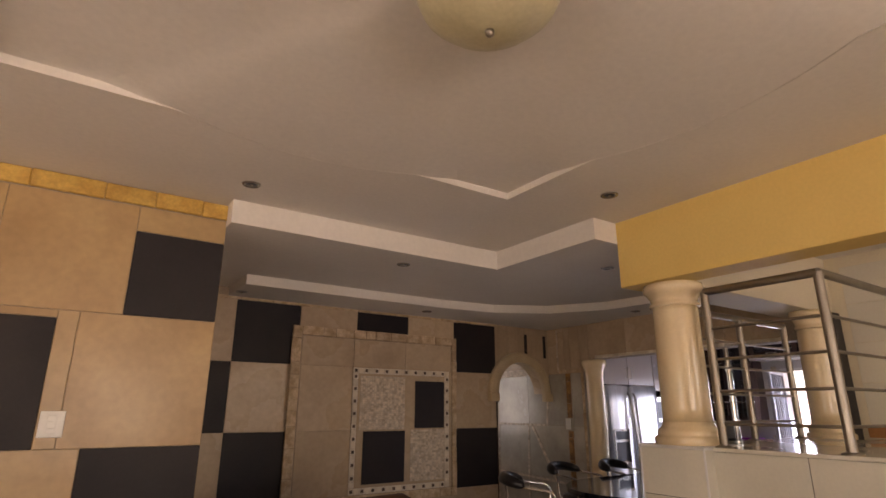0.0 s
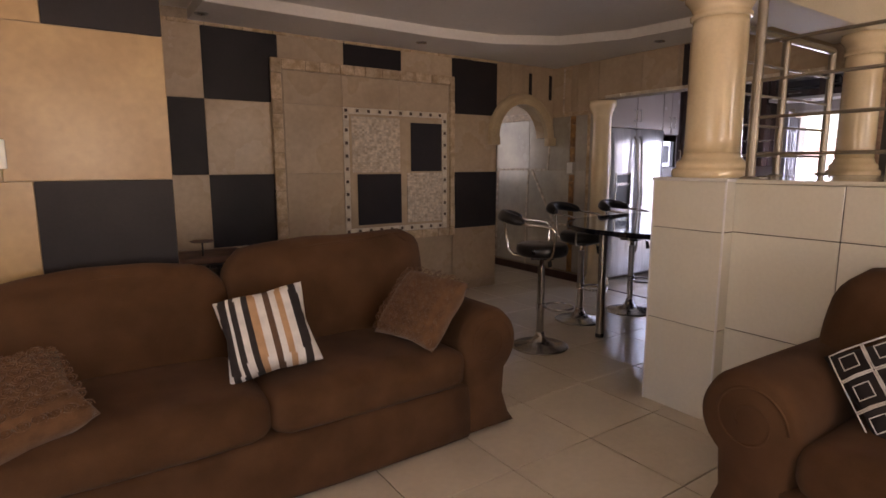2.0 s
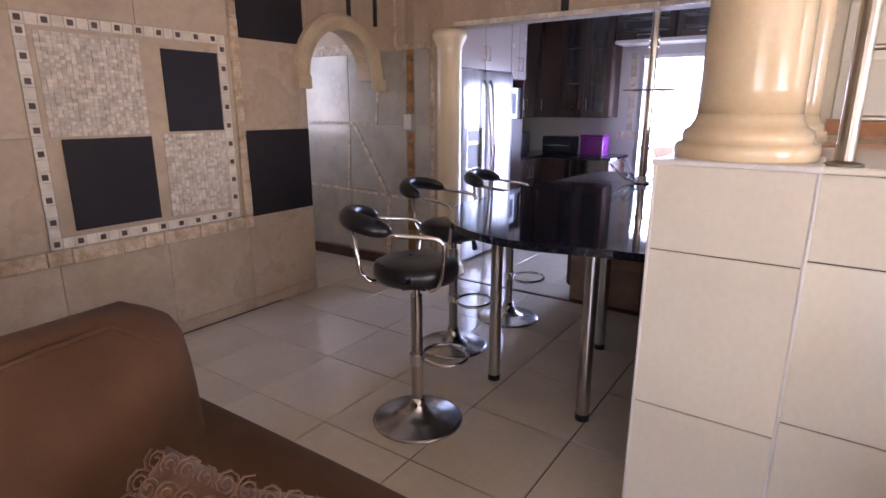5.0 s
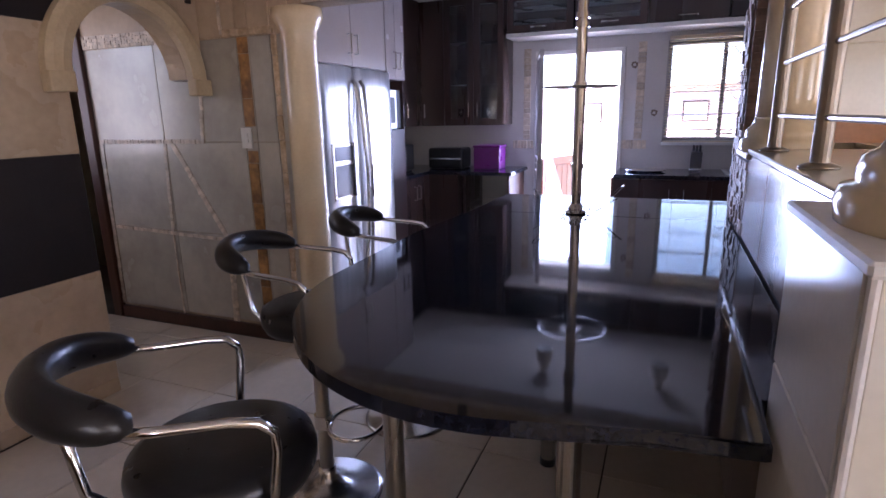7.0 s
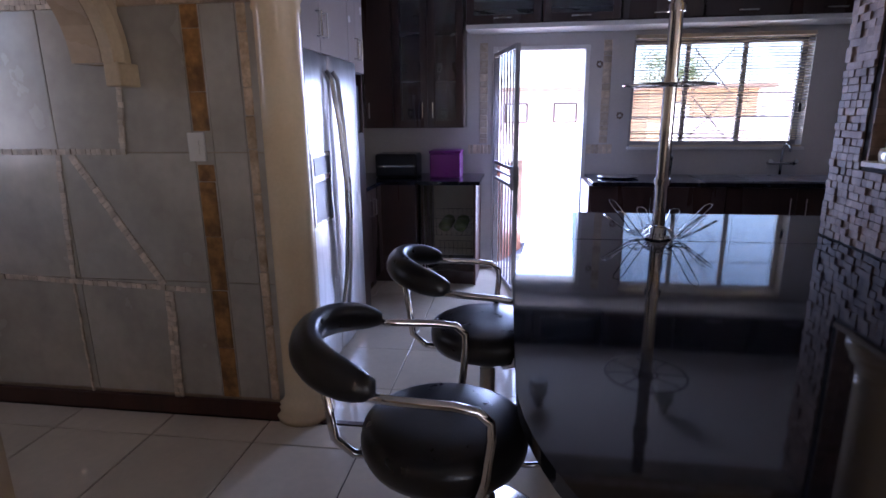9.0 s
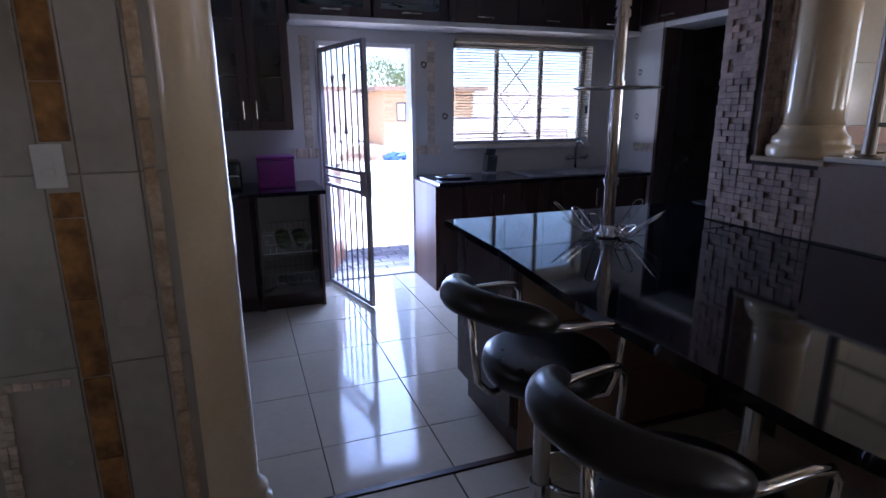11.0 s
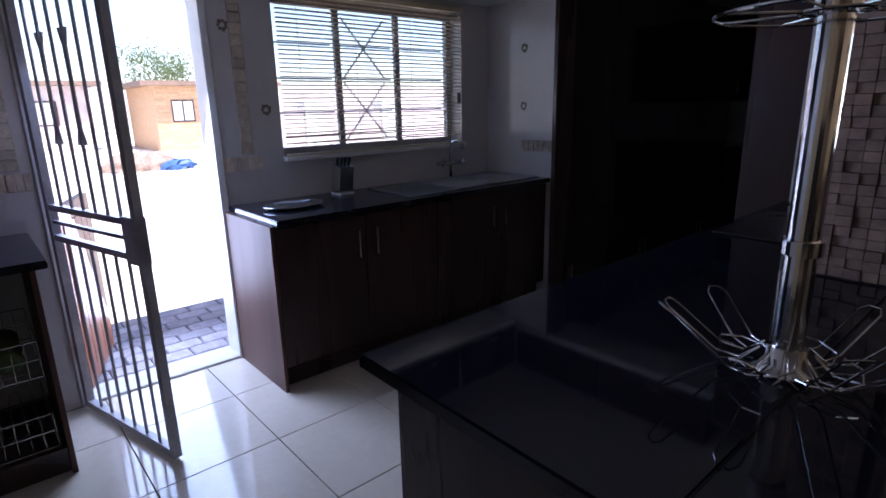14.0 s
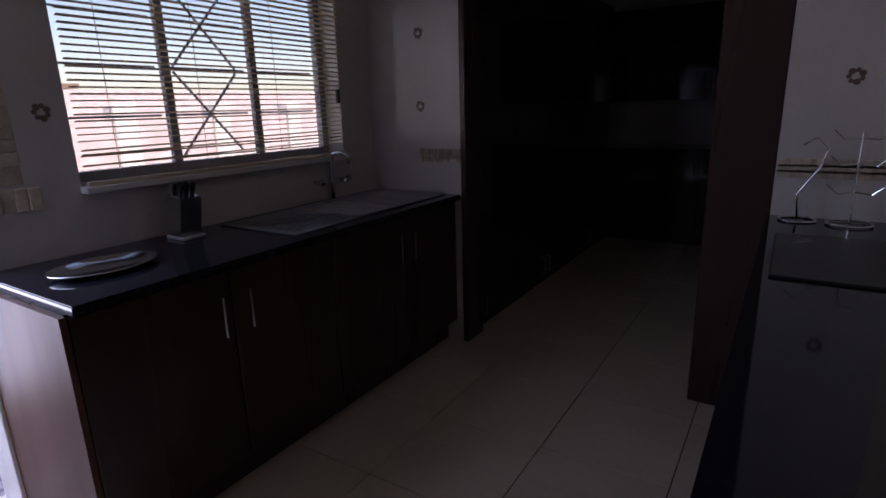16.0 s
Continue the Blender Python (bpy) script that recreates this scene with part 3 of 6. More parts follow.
part("shade", lathe([(0.215, -0.03), (0.212, -0.06), (0.195, -0.10), (0.15, -0.14), (0.09, -0.165), (0.03, -0.175), (0.004, -0.176)], 40), "lampglass", lamp, smooth=True)
part("canopy", lathe([(0.12, 0.0), (0.215, -0.012), (0.22, -0.03)], 40), "steel", lamp, smooth=True)
part("finial", lathe([(0.004, -0.176), (0.014, -0.182), (0.012, -0.195), (0.002, -0.203)], 12), "bronze", lamp, smooth=True)


def pillow_mesh(w, h, d, n=14):
    """A soft square cushion with pinched corners, lying in x and z, thick along y."""
    bm = bmesh.new()
    grid = {}
    for side in (-1, 1):
        for i in range(n + 1):
            for j in range(n + 1):
                u, v = 2 * i / n - 1, 2 * j / n - 1
                if side == 1 and (i in (0, n) or j in (0, n)):
                    grid[1, i, j] = grid[-1, i, j]
                    continue
                puff = max(0.0, (1 - u**4) * (1 - v**4)) ** 0.55
                pinch = 1 - 0.14 * (1 - abs(u * v)) * max(abs(u), abs(v)) ** 6
                wob = noise.noise(Vector((u * 1.7, v * 1.7, w * 9))) * 0.012
                grid[side, i, j] = bm.verts.new((u * w / 2 * pinch, side * d / 2 * puff + wob, v * h / 2 * pinch))
        for i in range(n):
            for j in range(n):
                q = [grid[side, i, j], grid[side, i + 1, j], grid[side, i + 1, j + 1], grid[side, i, j + 1]]
                bm.faces.new(q if side < 0 else q[::-1])
    return bm


def soft_box(x0, y0, z0, x1, y1, z1, r=0.06, puff=0.03, n=10, seed=0.0):
    """An upholstered block: rounded edges, faces swollen a little and uneven."""
    bm = bmesh.new()
    c = Vector(((x0 + x1) / 2, (y0 + y1) / 2, (z0 + z1) / 2))
    half = Vector((x1 - x0, y1 - y0, z1 - z0)) / 2
    bmesh.ops.create_cube(bm, size=2)
    bmesh.ops.subdivide_edges(bm, edges=bm.edges[:], cuts=n, use_grid_fill=True)
    for v in bm.verts:
        p = Vector([v.co[k] * half[k] for k in range(3)])
        core = Vector([max(-half[k] + r, min(half[k] - r, p[k])) for k in range(3)])
        d = p - core
        if d.length > 1e-9:
            p = core + d.normalized() * min(r, max(abs(d.x), abs(d.y), abs(d.z)))
        q = v.co
        swell = Vector([puff * q[k] * (1 - q[(k + 1) % 3] ** 2) * (1 - q[(k + 2) % 3] ** 2) for k in range(3)])
        w = noise.noise((p + Vector((seed, seed, 0))) * 5) * 0.010
        v.co = c + p + swell + (p.normalized() * w if p.length else Vector())
    return bm


def arm_mesh(length, r, height, width):
    """A rolled arm: an upright slab that flares into a scroll at the top; front at y = 0."""
    pts = [(-width / 2, 0.02)] + [(-width / 2, 0.3 * height)]
    for k in range(25):
        a = math.radians(205 - 250 * k / 24)
        pts.append((r * math.cos(a) + 0.02, height - r + r * math.sin(a)))
    pts += [(width / 2 + 0.0, 0.52 * height), (width / 2 - 0.01, 0.3 * height), (width / 2 + 0.03, 0.12 * height), (width / 2 + 0.07, 0.02)]
    bm = bmesh.new()
    layers = []
    for y, s in ((0.0, 0.86), (0.012, 0.96), (0.045, 1.0), (length * 0.33, 1.0), (length * 0.66, 0.99), (length - 0.03, 0.98), (length, 0.9)):
        layers.append([bm.verts.new((x * s, y, height / 2 + (z - height / 2) * (s if s > 0.95 else s + 0.06))) for x, z in pts])
    n = len(pts)
    for q, s in zip(layers, layers[1:]):
        for k in range(n):
            bm.faces.new((q[k], q[(k + 1) % n], s[(k + 1) % n], s[k]))
    bm.faces.new(layers[0][::-1])
    bm.faces.new(layers[-1])
    bmesh.ops.recalc_face_normals(bm, faces=bm.faces[:])
    return bm


def scroll_mesh(r, turns=1.6):
    """The stitched spiral on the front of a rolled arm."""
    pts = []
    for k in range(60):
        a = 2 * math.pi * turns * k / 59
        rr = r * (1 - 0.72 * k / 59)
        pts.append((rr * math.cos(a), 0, rr * math.sin(a)))
    return tube(bmesh.new(), pts, 0.006, 6)


def back_cushion(w, h, d, seed, flare=0):
    """A loose back cushion with its top corners rounded and sagging."""
    bm = soft_box(0, 0, 0, w, d, h, 0.085, 0.035, 12, seed)
    for v in bm.verts:
        u = 2 * v.co.x / w - 1
        rise = v.co.z / h
        if flare and u > 0:
            v.co.z += 0.045 * u * u * rise
            v.co.x += 0.03 * u * rise
        else:
            v.co.z -= 0.035 * abs(u) ** 8 * rise
        v.co.y += 0.10 * (v.co.z / h)
    return bm


def sofa(name, label, at, turn, seat_w, seats, group, depth=0.95, backs=(0.46, 0.52)):
    """Front at y = 0, back towards +y; the first arm's inner face at x = 0."""
    t = thing(name, label, "sofa", group, at, turn)
    W = seat_w * seats
    part("base", soft_box(-0.04, 0.02, 0.012, W + 0.04, depth, 0.30, 0.03, 0.01, 10), "fabric", t, smooth=True)
    part("backrest", soft_box(-0.06, depth - 0.26, 0.2, W + 0.06, depth, 0.74, 0.09, 0.02, 12), "fabric", t, smooth=True)
    for k in range(seats):
        part("seat_cushion", soft_box(k * seat_w + 0.006, 0.0, 0.285, (k + 1) * seat_w - 0.006, 0.66, 0.47, 0.06, 0.035, 12, k), "fabric", t, smooth=True)
        last = k == seats - 1
        high, left = backs[k], -0.15 if seats == 1 else 0.005
        b = part("back_cushion", back_cushion(seat_w + (0.10 if last else -0.01) + 0.005 - left, high, 0.20, k + 3, 1 if last else 0), "fabric", t, smooth=True)
        b.location = (k * seat_w + left, depth - 0.43, 0.40)
        pipe = [(0.04, -0.0, 0.42), (0.08, 0.02, 0.485), (0.2, 0.03, 0.515), (seat_w / 2, 0.03, 0.535), (seat_w - 0.22, 0.03, 0.545 if last else 0.515), (seat_w - 0.06, 0.02, 0.565 if last else 0.485), (seat_w + (0.02 if last else -0.05), 0.0, 0.50 if last else 0.42)]
        pipe = [(x * (1.04 if last else 1.0), y, z * high / 0.54) for x, y, z in pipe]
        pp = part("piping", tube(bmesh.new(), pipe, 0.006, 6), "fabric", t, smooth=True)
        pp.location = (k * seat_w + 0.005, depth - 0.325, 0.405)
    for x, s in ((W + 0.13, 1), (-0.13, -1)):
        a = part("arm", arm_mesh(depth - 0.06, 0.17, 0.64, 0.24), "fabric", t, smooth=True)
        a.location, a.scale = (x, 0.03, 0), (s, 1, 1)
        sc = part("arm_scroll", scroll_mesh(0.13), "fabric", t, smooth=True)
        sc.location = (x + s * 0.02, 0.032, 0.47)
    for x in (0.05, W - 0.05):
        for y in (0.10, depth - 0.08):
            part("foot", rod(bmesh.new(), (x, y, 0), (x, y, 0.05), 0.03, 12, 0.036), "darkwood", t)
    return t


sofa("sofa", "brown fabric sofa with rolled arms, backing onto the tiled wall", (-0.08, 2.20, 0), 0, 0.90, 2, "brown sofas")
sofa("armchair", "brown fabric armchair with rolled arms by the white half wall", (2.02, 0.965, 0), -91, 0.80, 1, "brown sofas", 0.91, (0.53,))


def striped_cushion(m):
    t = thing("striped_cushion", "white, black and tan striped cushion propped on the sofa", "cushion")
    t.matrix_basis = m
    w = 0.365
    stripes = [("white_cloth", 0.035), ("black_cloth", 0.06), ("white_cloth", 0.025), ("black_cloth", 0.04), ("white_cloth", 0.055), ("black_cloth", 0.045), ("tan_cloth", 0.05), ("white_cloth", 0.06), ("brown_cloth", 0.05), ("white_cloth", 0.05), ("tan_cloth", 0.045), ("white_cloth", 0.06), ("black_cloth", 0.065), ("white_cloth", 0.06)]
    total = sum(s for _, s in stripes)
    bm = pillow_mesh(w, w, 0.17, 60)
    ob = part("cover", bm, stripes[0][0], t, smooth=True)
    names = ["white_cloth", "black_cloth", "tan_cloth", "brown_cloth"]
    for m in names[1:]:
        ob.data.materials.append(M[m])
    for f in ob.data.polygons:
        u = (f.center.x / w + 0.5) * total
        acc = 0
        for m, s in stripes:
            acc += s
            if u <= acc:
                f.material_index = names.index(m)
                break
    return t


striped_cushion(oriented((0.885, 2.465, 0.64), (0.0, 0.64, 0.77), (-0.27, -0.73, 0.59)))


def swirl_cushion(m, w=0.38):
    t = thing("swirl_cushion", "brown cushion embroidered all over with small swirls", "cushion", "swirl cushions")
    t.matrix_basis = m
    part("cover", pillow_mesh(w, w, 0.17, 16), "paisley", t, smooth=True)
    bm = bmesh.new()
    for i in range(9):
        for j in range(9):
            u, v = (i - 4) / 4.5, (j - 4) / 4.5
            puff = max(0.0, (1 - u**4) * (1 - v**4)) ** 0.55
            if puff < 0.15:
                continue
            pts = []
            for k in range(16):
                a = 4 * math.pi * k / 15 + (i * 2.3 + j * 1.1)
                rr = 0.024 * (1 - 0.8 * k / 15)
                pts.append((u * w / 2 * 0.97 + rr * math.cos(a), -0.085 * puff - 0.010, v * w / 2 * 0.97 + rr * math.sin(a)))
            tube(bm, pts, 0.0023, 4)
    tagged(part("embroidery", bm, "paisley", t, smooth=True), kind="stuff")
    return t


swirl_cushion(oriented((1.58, 2.385, 0.65), (0.66, 0.14, 0.73), (-0.73, -0.25, 0.64)), 0.365)
swirl_cushion(oriented((0.05, 2.36, 0.565), (-0.25, 0.80, 0.30), (-0.1, -0.30, 0.92)))


def grid_cushion(m, w=0.46):
    t = thing("patterned_cushion", "black cushion with nested white diamond outlines on the armchair", "cushion")
    t.matrix_basis = m
    part("cover", pillow_mesh(w, w, 0.16, 16), "black_cloth", t, smooth=True)
    bm = bmesh.new()
    for i in range(4):
        for j in range(4):
            for s in (0.050, 0.024):
                cx, cz = (i - 1.5) * 0.106, (j - 1.5) * 0.106
                pts = []
                for a, b in ((-1, -1), (0, -1), (1, -1), (1, 0), (1, 1), (0, 1), (-1, 1), (-1, 0)):
                    x, z = cx + a * s, cz + b * s
                    u, v = 2 * x / w, 2 * z / w
                    pts.append((x, -0.08 * max(0.0, (1 - u**4) * (1 - v**4)) ** 0.55 - 0.009, z))
                tube(bm, pts, 0.0032 if s > 0.04 else 0.0022, 4, closed=True)
    part("white_pattern", bm, "white_cloth", t)
    return t


grid_cushion(oriented((2.38, 0.72, 0.61), (0.40, 0.60, 0.66), (-0.80, 0.05, 0.55)))

# ---- bar ----
BAR_Z = 0.90


curve = []
for k in range(25):
    a = math.radians(96 + 96 * k / 24)
    curve.append((3.73 + 0.70 * math.cos(a), 2.60 + 0.62 * math.sin(a)))
SEAM = 4.95
bar_top = thing("bar_worktop", "polished black granite worktop with a rounded bar end", "worktop")
part("kitchen_slab", prism([(SEAM, 1.985), (5.145, 1.985), (5.145, 0.757), (5.58, 0.757), (5.58, 3.17), (SEAM, 3.185)], BAR_Z - 0.032, BAR_Z, bevel=0.004), "granite", bar_top)
part("bar_slab", prism([(SEAM - 0.001, 3.185), (4.35, 3.235)] + curve + [(3.10, 2.25), (3.11, 2.09), (3.26, 2.09), (3.26, 1.985), (SEAM - 0.001, 1.985)], BAR_Z - 0.032, BAR_Z, bevel=0.004), "granite", bar_top)
for x, y in [(3.545, 2.955), (3.435, 2.43), (4.235, 2.625)]:
    t = thing("worktop_leg", "brushed steel tube leg under the granite bar", "table leg", "bar legs", (x, y, 0))
    part("tube", rod(bmesh.new(), (0, 0, 0.03), (0, 0, BAR_Z - 0.04), 0.03, 24), "steel", t, smooth=False)
    part("foot", rod(bmesh.new(), (0, 0, 0), (0, 0, 0.03), 0.032, 20), "plastic_black", t)
    part("flange", rod(bmesh.new(), (0, 0, BAR_Z - 0.042), (0, 0, BAR_Z - 0.032), 0.05, 24), "steel", t)

isl = thing("island_cabinet", "dark wooden kitchen island cabinet under the granite worktop", "cabinet", "", (4.915, 2.06, 0))
part("body", cube(0.012, -1.30, 0.12, 0.60, 1.05, BAR_Z - 0.033), "espresso", isl)
part("plinth", cube(0.012, -1.30, 0, 0.545, 1.03, 0.12), "espresso", isl)
for k in range(2):
    for j in range(3):
        part("side_tile", cube(0.0, 0.02 + k * 0.51, 0.02 + j * 0.28, 0.012, 0.52 + k * 0.51, 0.295 + j * 0.28, 0.001), "barside", isl, "brown glazed side tile")
part("end_panel", cube(0.02, 1.05, 0.13, 0.60, 1.066, BAR_Z - 0.034), "espresso", isl)
for k in range(4):
    y = -1.04 + k * 0.52
    d = part("door", cube(0.60, y + 0.003, 0.13, 0.617, y + 0.517, 0.85, 0.002), "espresso", isl)
    part("handle", tube(bmesh.new(), [(0.617, y + 0.45, 0.62), (0.645, y + 0.45, 0.62), (0.645, y + 0.45, 0.76), (0.617, y + 0.45, 0.76)], 0.005), "chrome", d, "chrome bar handle")

pole = thing("chrome_pole_rack", "tall chrome pole with wire rack and basket on the worktop", "rack", "", (4.985, 2.66, BAR_Z))
part("pole", rod(bmesh.new(), (0, 0, 0.01), (0, 0, 1.52), 0.025, 24), "chrome", pole)
part("base_collar", lathe([(0.05, 0), (0.05, 0.012), (0.032, 0.02), (0.032, 0.05)], 24), "chrome", pole, smooth=True)
for z in (0.22, 0.60, 0.86, 0.90):
    part("collar", rod(bmesh.new(), (0, 0, z), (0, 0, z + 0.025), 0.032, 24), "chrome", pole)
def wire_ring(r, z, gauge, owner, name):
    part(name, tube(bmesh.new(), [(r * math.cos(2 * math.pi * k / 36), r * math.sin(2 * math.pi * k / 36), z) for k in range(36)], gauge, 6, True), "chrome", owner)


wire_ring(0.05, 0.60, 0.003, pole, "rack_ring")
wire_ring(0.17, 0.60, 0.003, pole, "rack_ring")
for k in range(8):
    a = 2 * math.pi * k / 8
    part("rack_spoke", rod(bmesh.new(), (0.03 * math.cos(a), 0.03 * math.sin(a), 0.6), (0.17 * math.cos(a), 0.17 * math.sin(a), 0.6), 0.0025, 6), "chrome", pole)
for k in range(9):
    a = 2 * math.pi * (k + 0.2) / 9
    c = Vector((math.cos(a), math.sin(a), 0))
    n = Vector((-math.sin(a), math.cos(a), 0)) * 0.02
    far, rise = (0.215, 0.125) if k % 2 else (0.20, 0.085)
    up = Vector((0, 0, 1))
    loop = [c * 0.04 - n * 0.6 + up * 0.045, c * 0.07 - n + up * 0.018, c * 0.11 - n + up * 0.022, c * far - n + up * rise, c * (far + 0.012) - n * 0.5 + up * (rise + 0.008), c * (far + 0.012) + n * 0.5 + up * (rise + 0.008), c * far + n + up * rise, c * 0.11 + n + up * 0.022, c * 0.07 + n + up * 0.018, c * 0.04 + n * 0.6 + up * 0.045]
    part("basket_finger", tube(bmesh.new(), loop, 0.0021, 6), "chrome", pole)
for k in range(4):
    a0 = math.pi / 2 * k + 0.5
    arc = [(r * math.cos(a0 + u), r * math.sin(a0 + u), 0.012 + 0.02 * u) for u, r in ((0, 0.04), (0.25, 0.08), (0.55, 0.11), (0.9, 0.12), (1.25, 0.11), (1.5, 0.085))]
    part("basket_scroll", tube(bmesh.new(), arc, 0.0021, 6), "chrome", pole)


def bar_stool():
    t = thing("bar_stool", "black padded bar stool with chrome stem, footrest and curved back", "bar stool", "stools round the bar")
    part("base", lathe([(0.205, 0), (0.205, 0.006), (0.19, 0.012), (0.12, 0.024), (0.06, 0.045), (0.034, 0.085), (0.032, 0.11)], 40), "satin_chrome", t, smooth=True)
    part("column", rod(bmesh.new(), (0, 0, 0.10), (0, 0, 0.60), 0.026, 24), "steel", t)
    part("piston", rod(bmesh.new(), (0, 0, 0.60), (0, 0, 0.68), 0.018, 20), "chrome", t)
    ring = [(0.115 * math.cos(2 * math.pi * k / 30), -0.13 + 0.10 * math.sin(2 * math.pi * k / 30), 0.30) for k in range(30)]
    part("footrest", tube(bmesh.new(), ring, 0.009, 8, True), "chrome", t, smooth=True)
    part("footrest_collar", rod(bmesh.new(), (0, 0, 0.275), (0, 0, 0.325), 0.033, 20), "chrome", t)
    seat = [(0.002, 0.672), (0.15, 0.672), (0.172, 0.68), (0.182, 0.70), (0.184, 0.725), (0.178, 0.748), (0.155, 0.76), (0.06, 0.762), (0.002, 0.76)]
    part("seat", lathe(seat, 40), "leather", t, smooth=True)
    part("seat_plate", cube(-0.08, -0.08, 0.65, 0.08, 0.08, 0.671, 0.004), "plastic_black", t)
    part("lever", tube(bmesh.new(), [(0.02, -0.02, 0.66), (0.12, -0.06, 0.65), (0.15, -0.07, 0.62)], 0.005), "chrome", t, smooth=True)
    part("lever_knob", rod(bmesh.new(), (0.148, -0.069, 0.625), (0.165, -0.075, 0.565), 0.013, 12, 0.018), "plastic_black", t)
    part("back_strut", tube(bmesh.new(), [(0, 0.10, 0.665), (0, 0.20, 0.68), (0, 0.24, 0.72), (0, 0.265, 0.92)], 0.010, 8), "chrome", t, smooth=True)
    for s in (-1, 1):
        arm = [(s * 0.178, 0.16, 0.915), (s * 0.188, 0.10, 0.908), (s * 0.198, 0.0, 0.898), (s * 0.204, -0.045, 0.888), (s * 0.205, -0.068, 0.865), (s * 0.204, -0.07, 0.83), (s * 0.198, -0.06, 0.74), (s * 0.185, -0.05, 0.69), (s * 0.14, -0.03, 0.662), (s * 0.05, -0.01, 0.658)]
        part("arm_tube", tube(bmesh.new(), arm, 0.0095, 10), "chrome", t, smooth=True)
    bm = bmesh.new()
    rings, n = [], 24
    for k in range(n + 1):
        a = math.radians(2 + 176 * k / n)
        u = 2 * k / n - 1
        w = 0.041 * (1 - abs(u) ** 7 * 0.6)
        th = 0.030 * (1 - abs(u) ** 8 * 0.6)
        c = Vector((0.175 * math.cos(a), 0.13 + 0.155 * math.sin(a), 0.925 + 0.035 * math.sin(a)))
        out = Vector((math.cos(a), math.sin(a), 0.55)).normalized()
        upv = (Vector((0, 0, 1)) - out * out.z).normalized()
        rings.append([bm.verts.new(c + out * th * math.cos(b) + upv * w * math.sin(b)) for b in [2 * math.pi * j / 14 for j in range(14)]])
    for q, s in zip(rings, rings[1:]):
        for j in range(14):
            bm.faces.new((q[j], q[(j + 1) % 14], s[(j + 1) % 14], s[j]))
    bm.faces.new(rings[0][::-1])
    bm.faces.new(rings[-1])
    bmesh.ops.recalc_face_normals(bm, faces=bm.faces[:])
    part("backrest", bm, "leather", t, smooth=True)
    return t


STOOLS = [(3.01, 3.055, 50), (3.78, 3.37, 12), (4.37, 3.31, 12)]
stool = bar_stool()
stool.matrix_basis = pose(STOOLS[0][0], STOOLS[0][1], 0, 0, 0, STOOLS[0][2])
for x, y, a in STOOLS[1:]:
    copy_thing(stool, pose(x, y, 0, 0, 0, a))

# ---- dark stone ledge behind the sofa ----
ledge = thing("stone_ledge", "low dark stacked stone ledge against the checkered wall", "ledge", "", (0.70, 4.30, 0))
part("core", cube(0, 0.02, 0, 1.0, 0.54, 0.60), "plastic_black", ledge)
rng = random.Random(5)
for r in range(8):
    x = 0.0
    while x < 0.98:
        w = rng.uniform(0.07, 0.14)
        w = min(w, 1.0 - x)
        piece("stone", ledge, "darkrock", x, 0.0 - rng.choice((0.0, 0.006, 0.012)), r * 0.075, x + w - 0.004, 0.02, r * 0.075 + 0.071, 0.006)
        x += w
for k in range(9):
    for j in range(4):
        piece("stone", ledge, "darkrock", 0.01 + k * 0.11, 0.02 + j * 0.13, 0.60, 0.115 + k * 0.11, 0.145 + j * 0.13, 0.618, 0.006)
board = thing("wooden_board", "worn brown wooden board lying across the dark stone ledge", "board", "", (0.72, 4.36, 0.619))
part("plank", cube(0, 0, 0, 0.62, 0.40, 0.05, 0.015, 2), "slabwood", board)
stand = thing("plate_stand", "small dark metal stand with a flat round top on the board", "stand", "", (1.02, 4.45, 0.67))
part("stem", rod(bmesh.new(), (0, 0, 0), (0, 0, 0.10), 0.006, 8), "plastic_black", stand)
part("plate", lathe([(0.002, 0.10), (0.07, 0.10), (0.085, 0.108), (0.002, 0.104)], 24), "slabwood", stand)


def switch(at, axis, label):
    t = thing("light_switch", label, "light switch", "light switches", at)
    if axis == "y":
        part("plate", cube(-0.05, -0.01, -0.06, 0.05, 0, 0.06, 0.004, 2), "plastic_white", t)
        for k in range(3):
            part("rocker", cube(-0.018, -0.015, -0.042 + k * 0.03, 0.018, -0.010, -0.02 + k * 0.03, 0.001), "plastic_white", t)
    else:
        part("plate", cube(-0.01, -0.038, -0.06, 0, 0.038, 0.06, 0.004, 2), "plastic_white", t)
        for k in range(2):
            part("rocker", cube(-0.015, -0.015, -0.03 + k * 0.032, -0.010, 0.015, -0.005 + k * 0.032, 0.001), "plastic_white", t)


switch((0.01, LEFT_Y, 1.36), "y", "white light switch on the bounce-tinted stone wall")
switch((EAST_X - 0.012, 4.575, 1.275), "x", "white light switch set in the brown stone strip")

# ---- kitchen ----


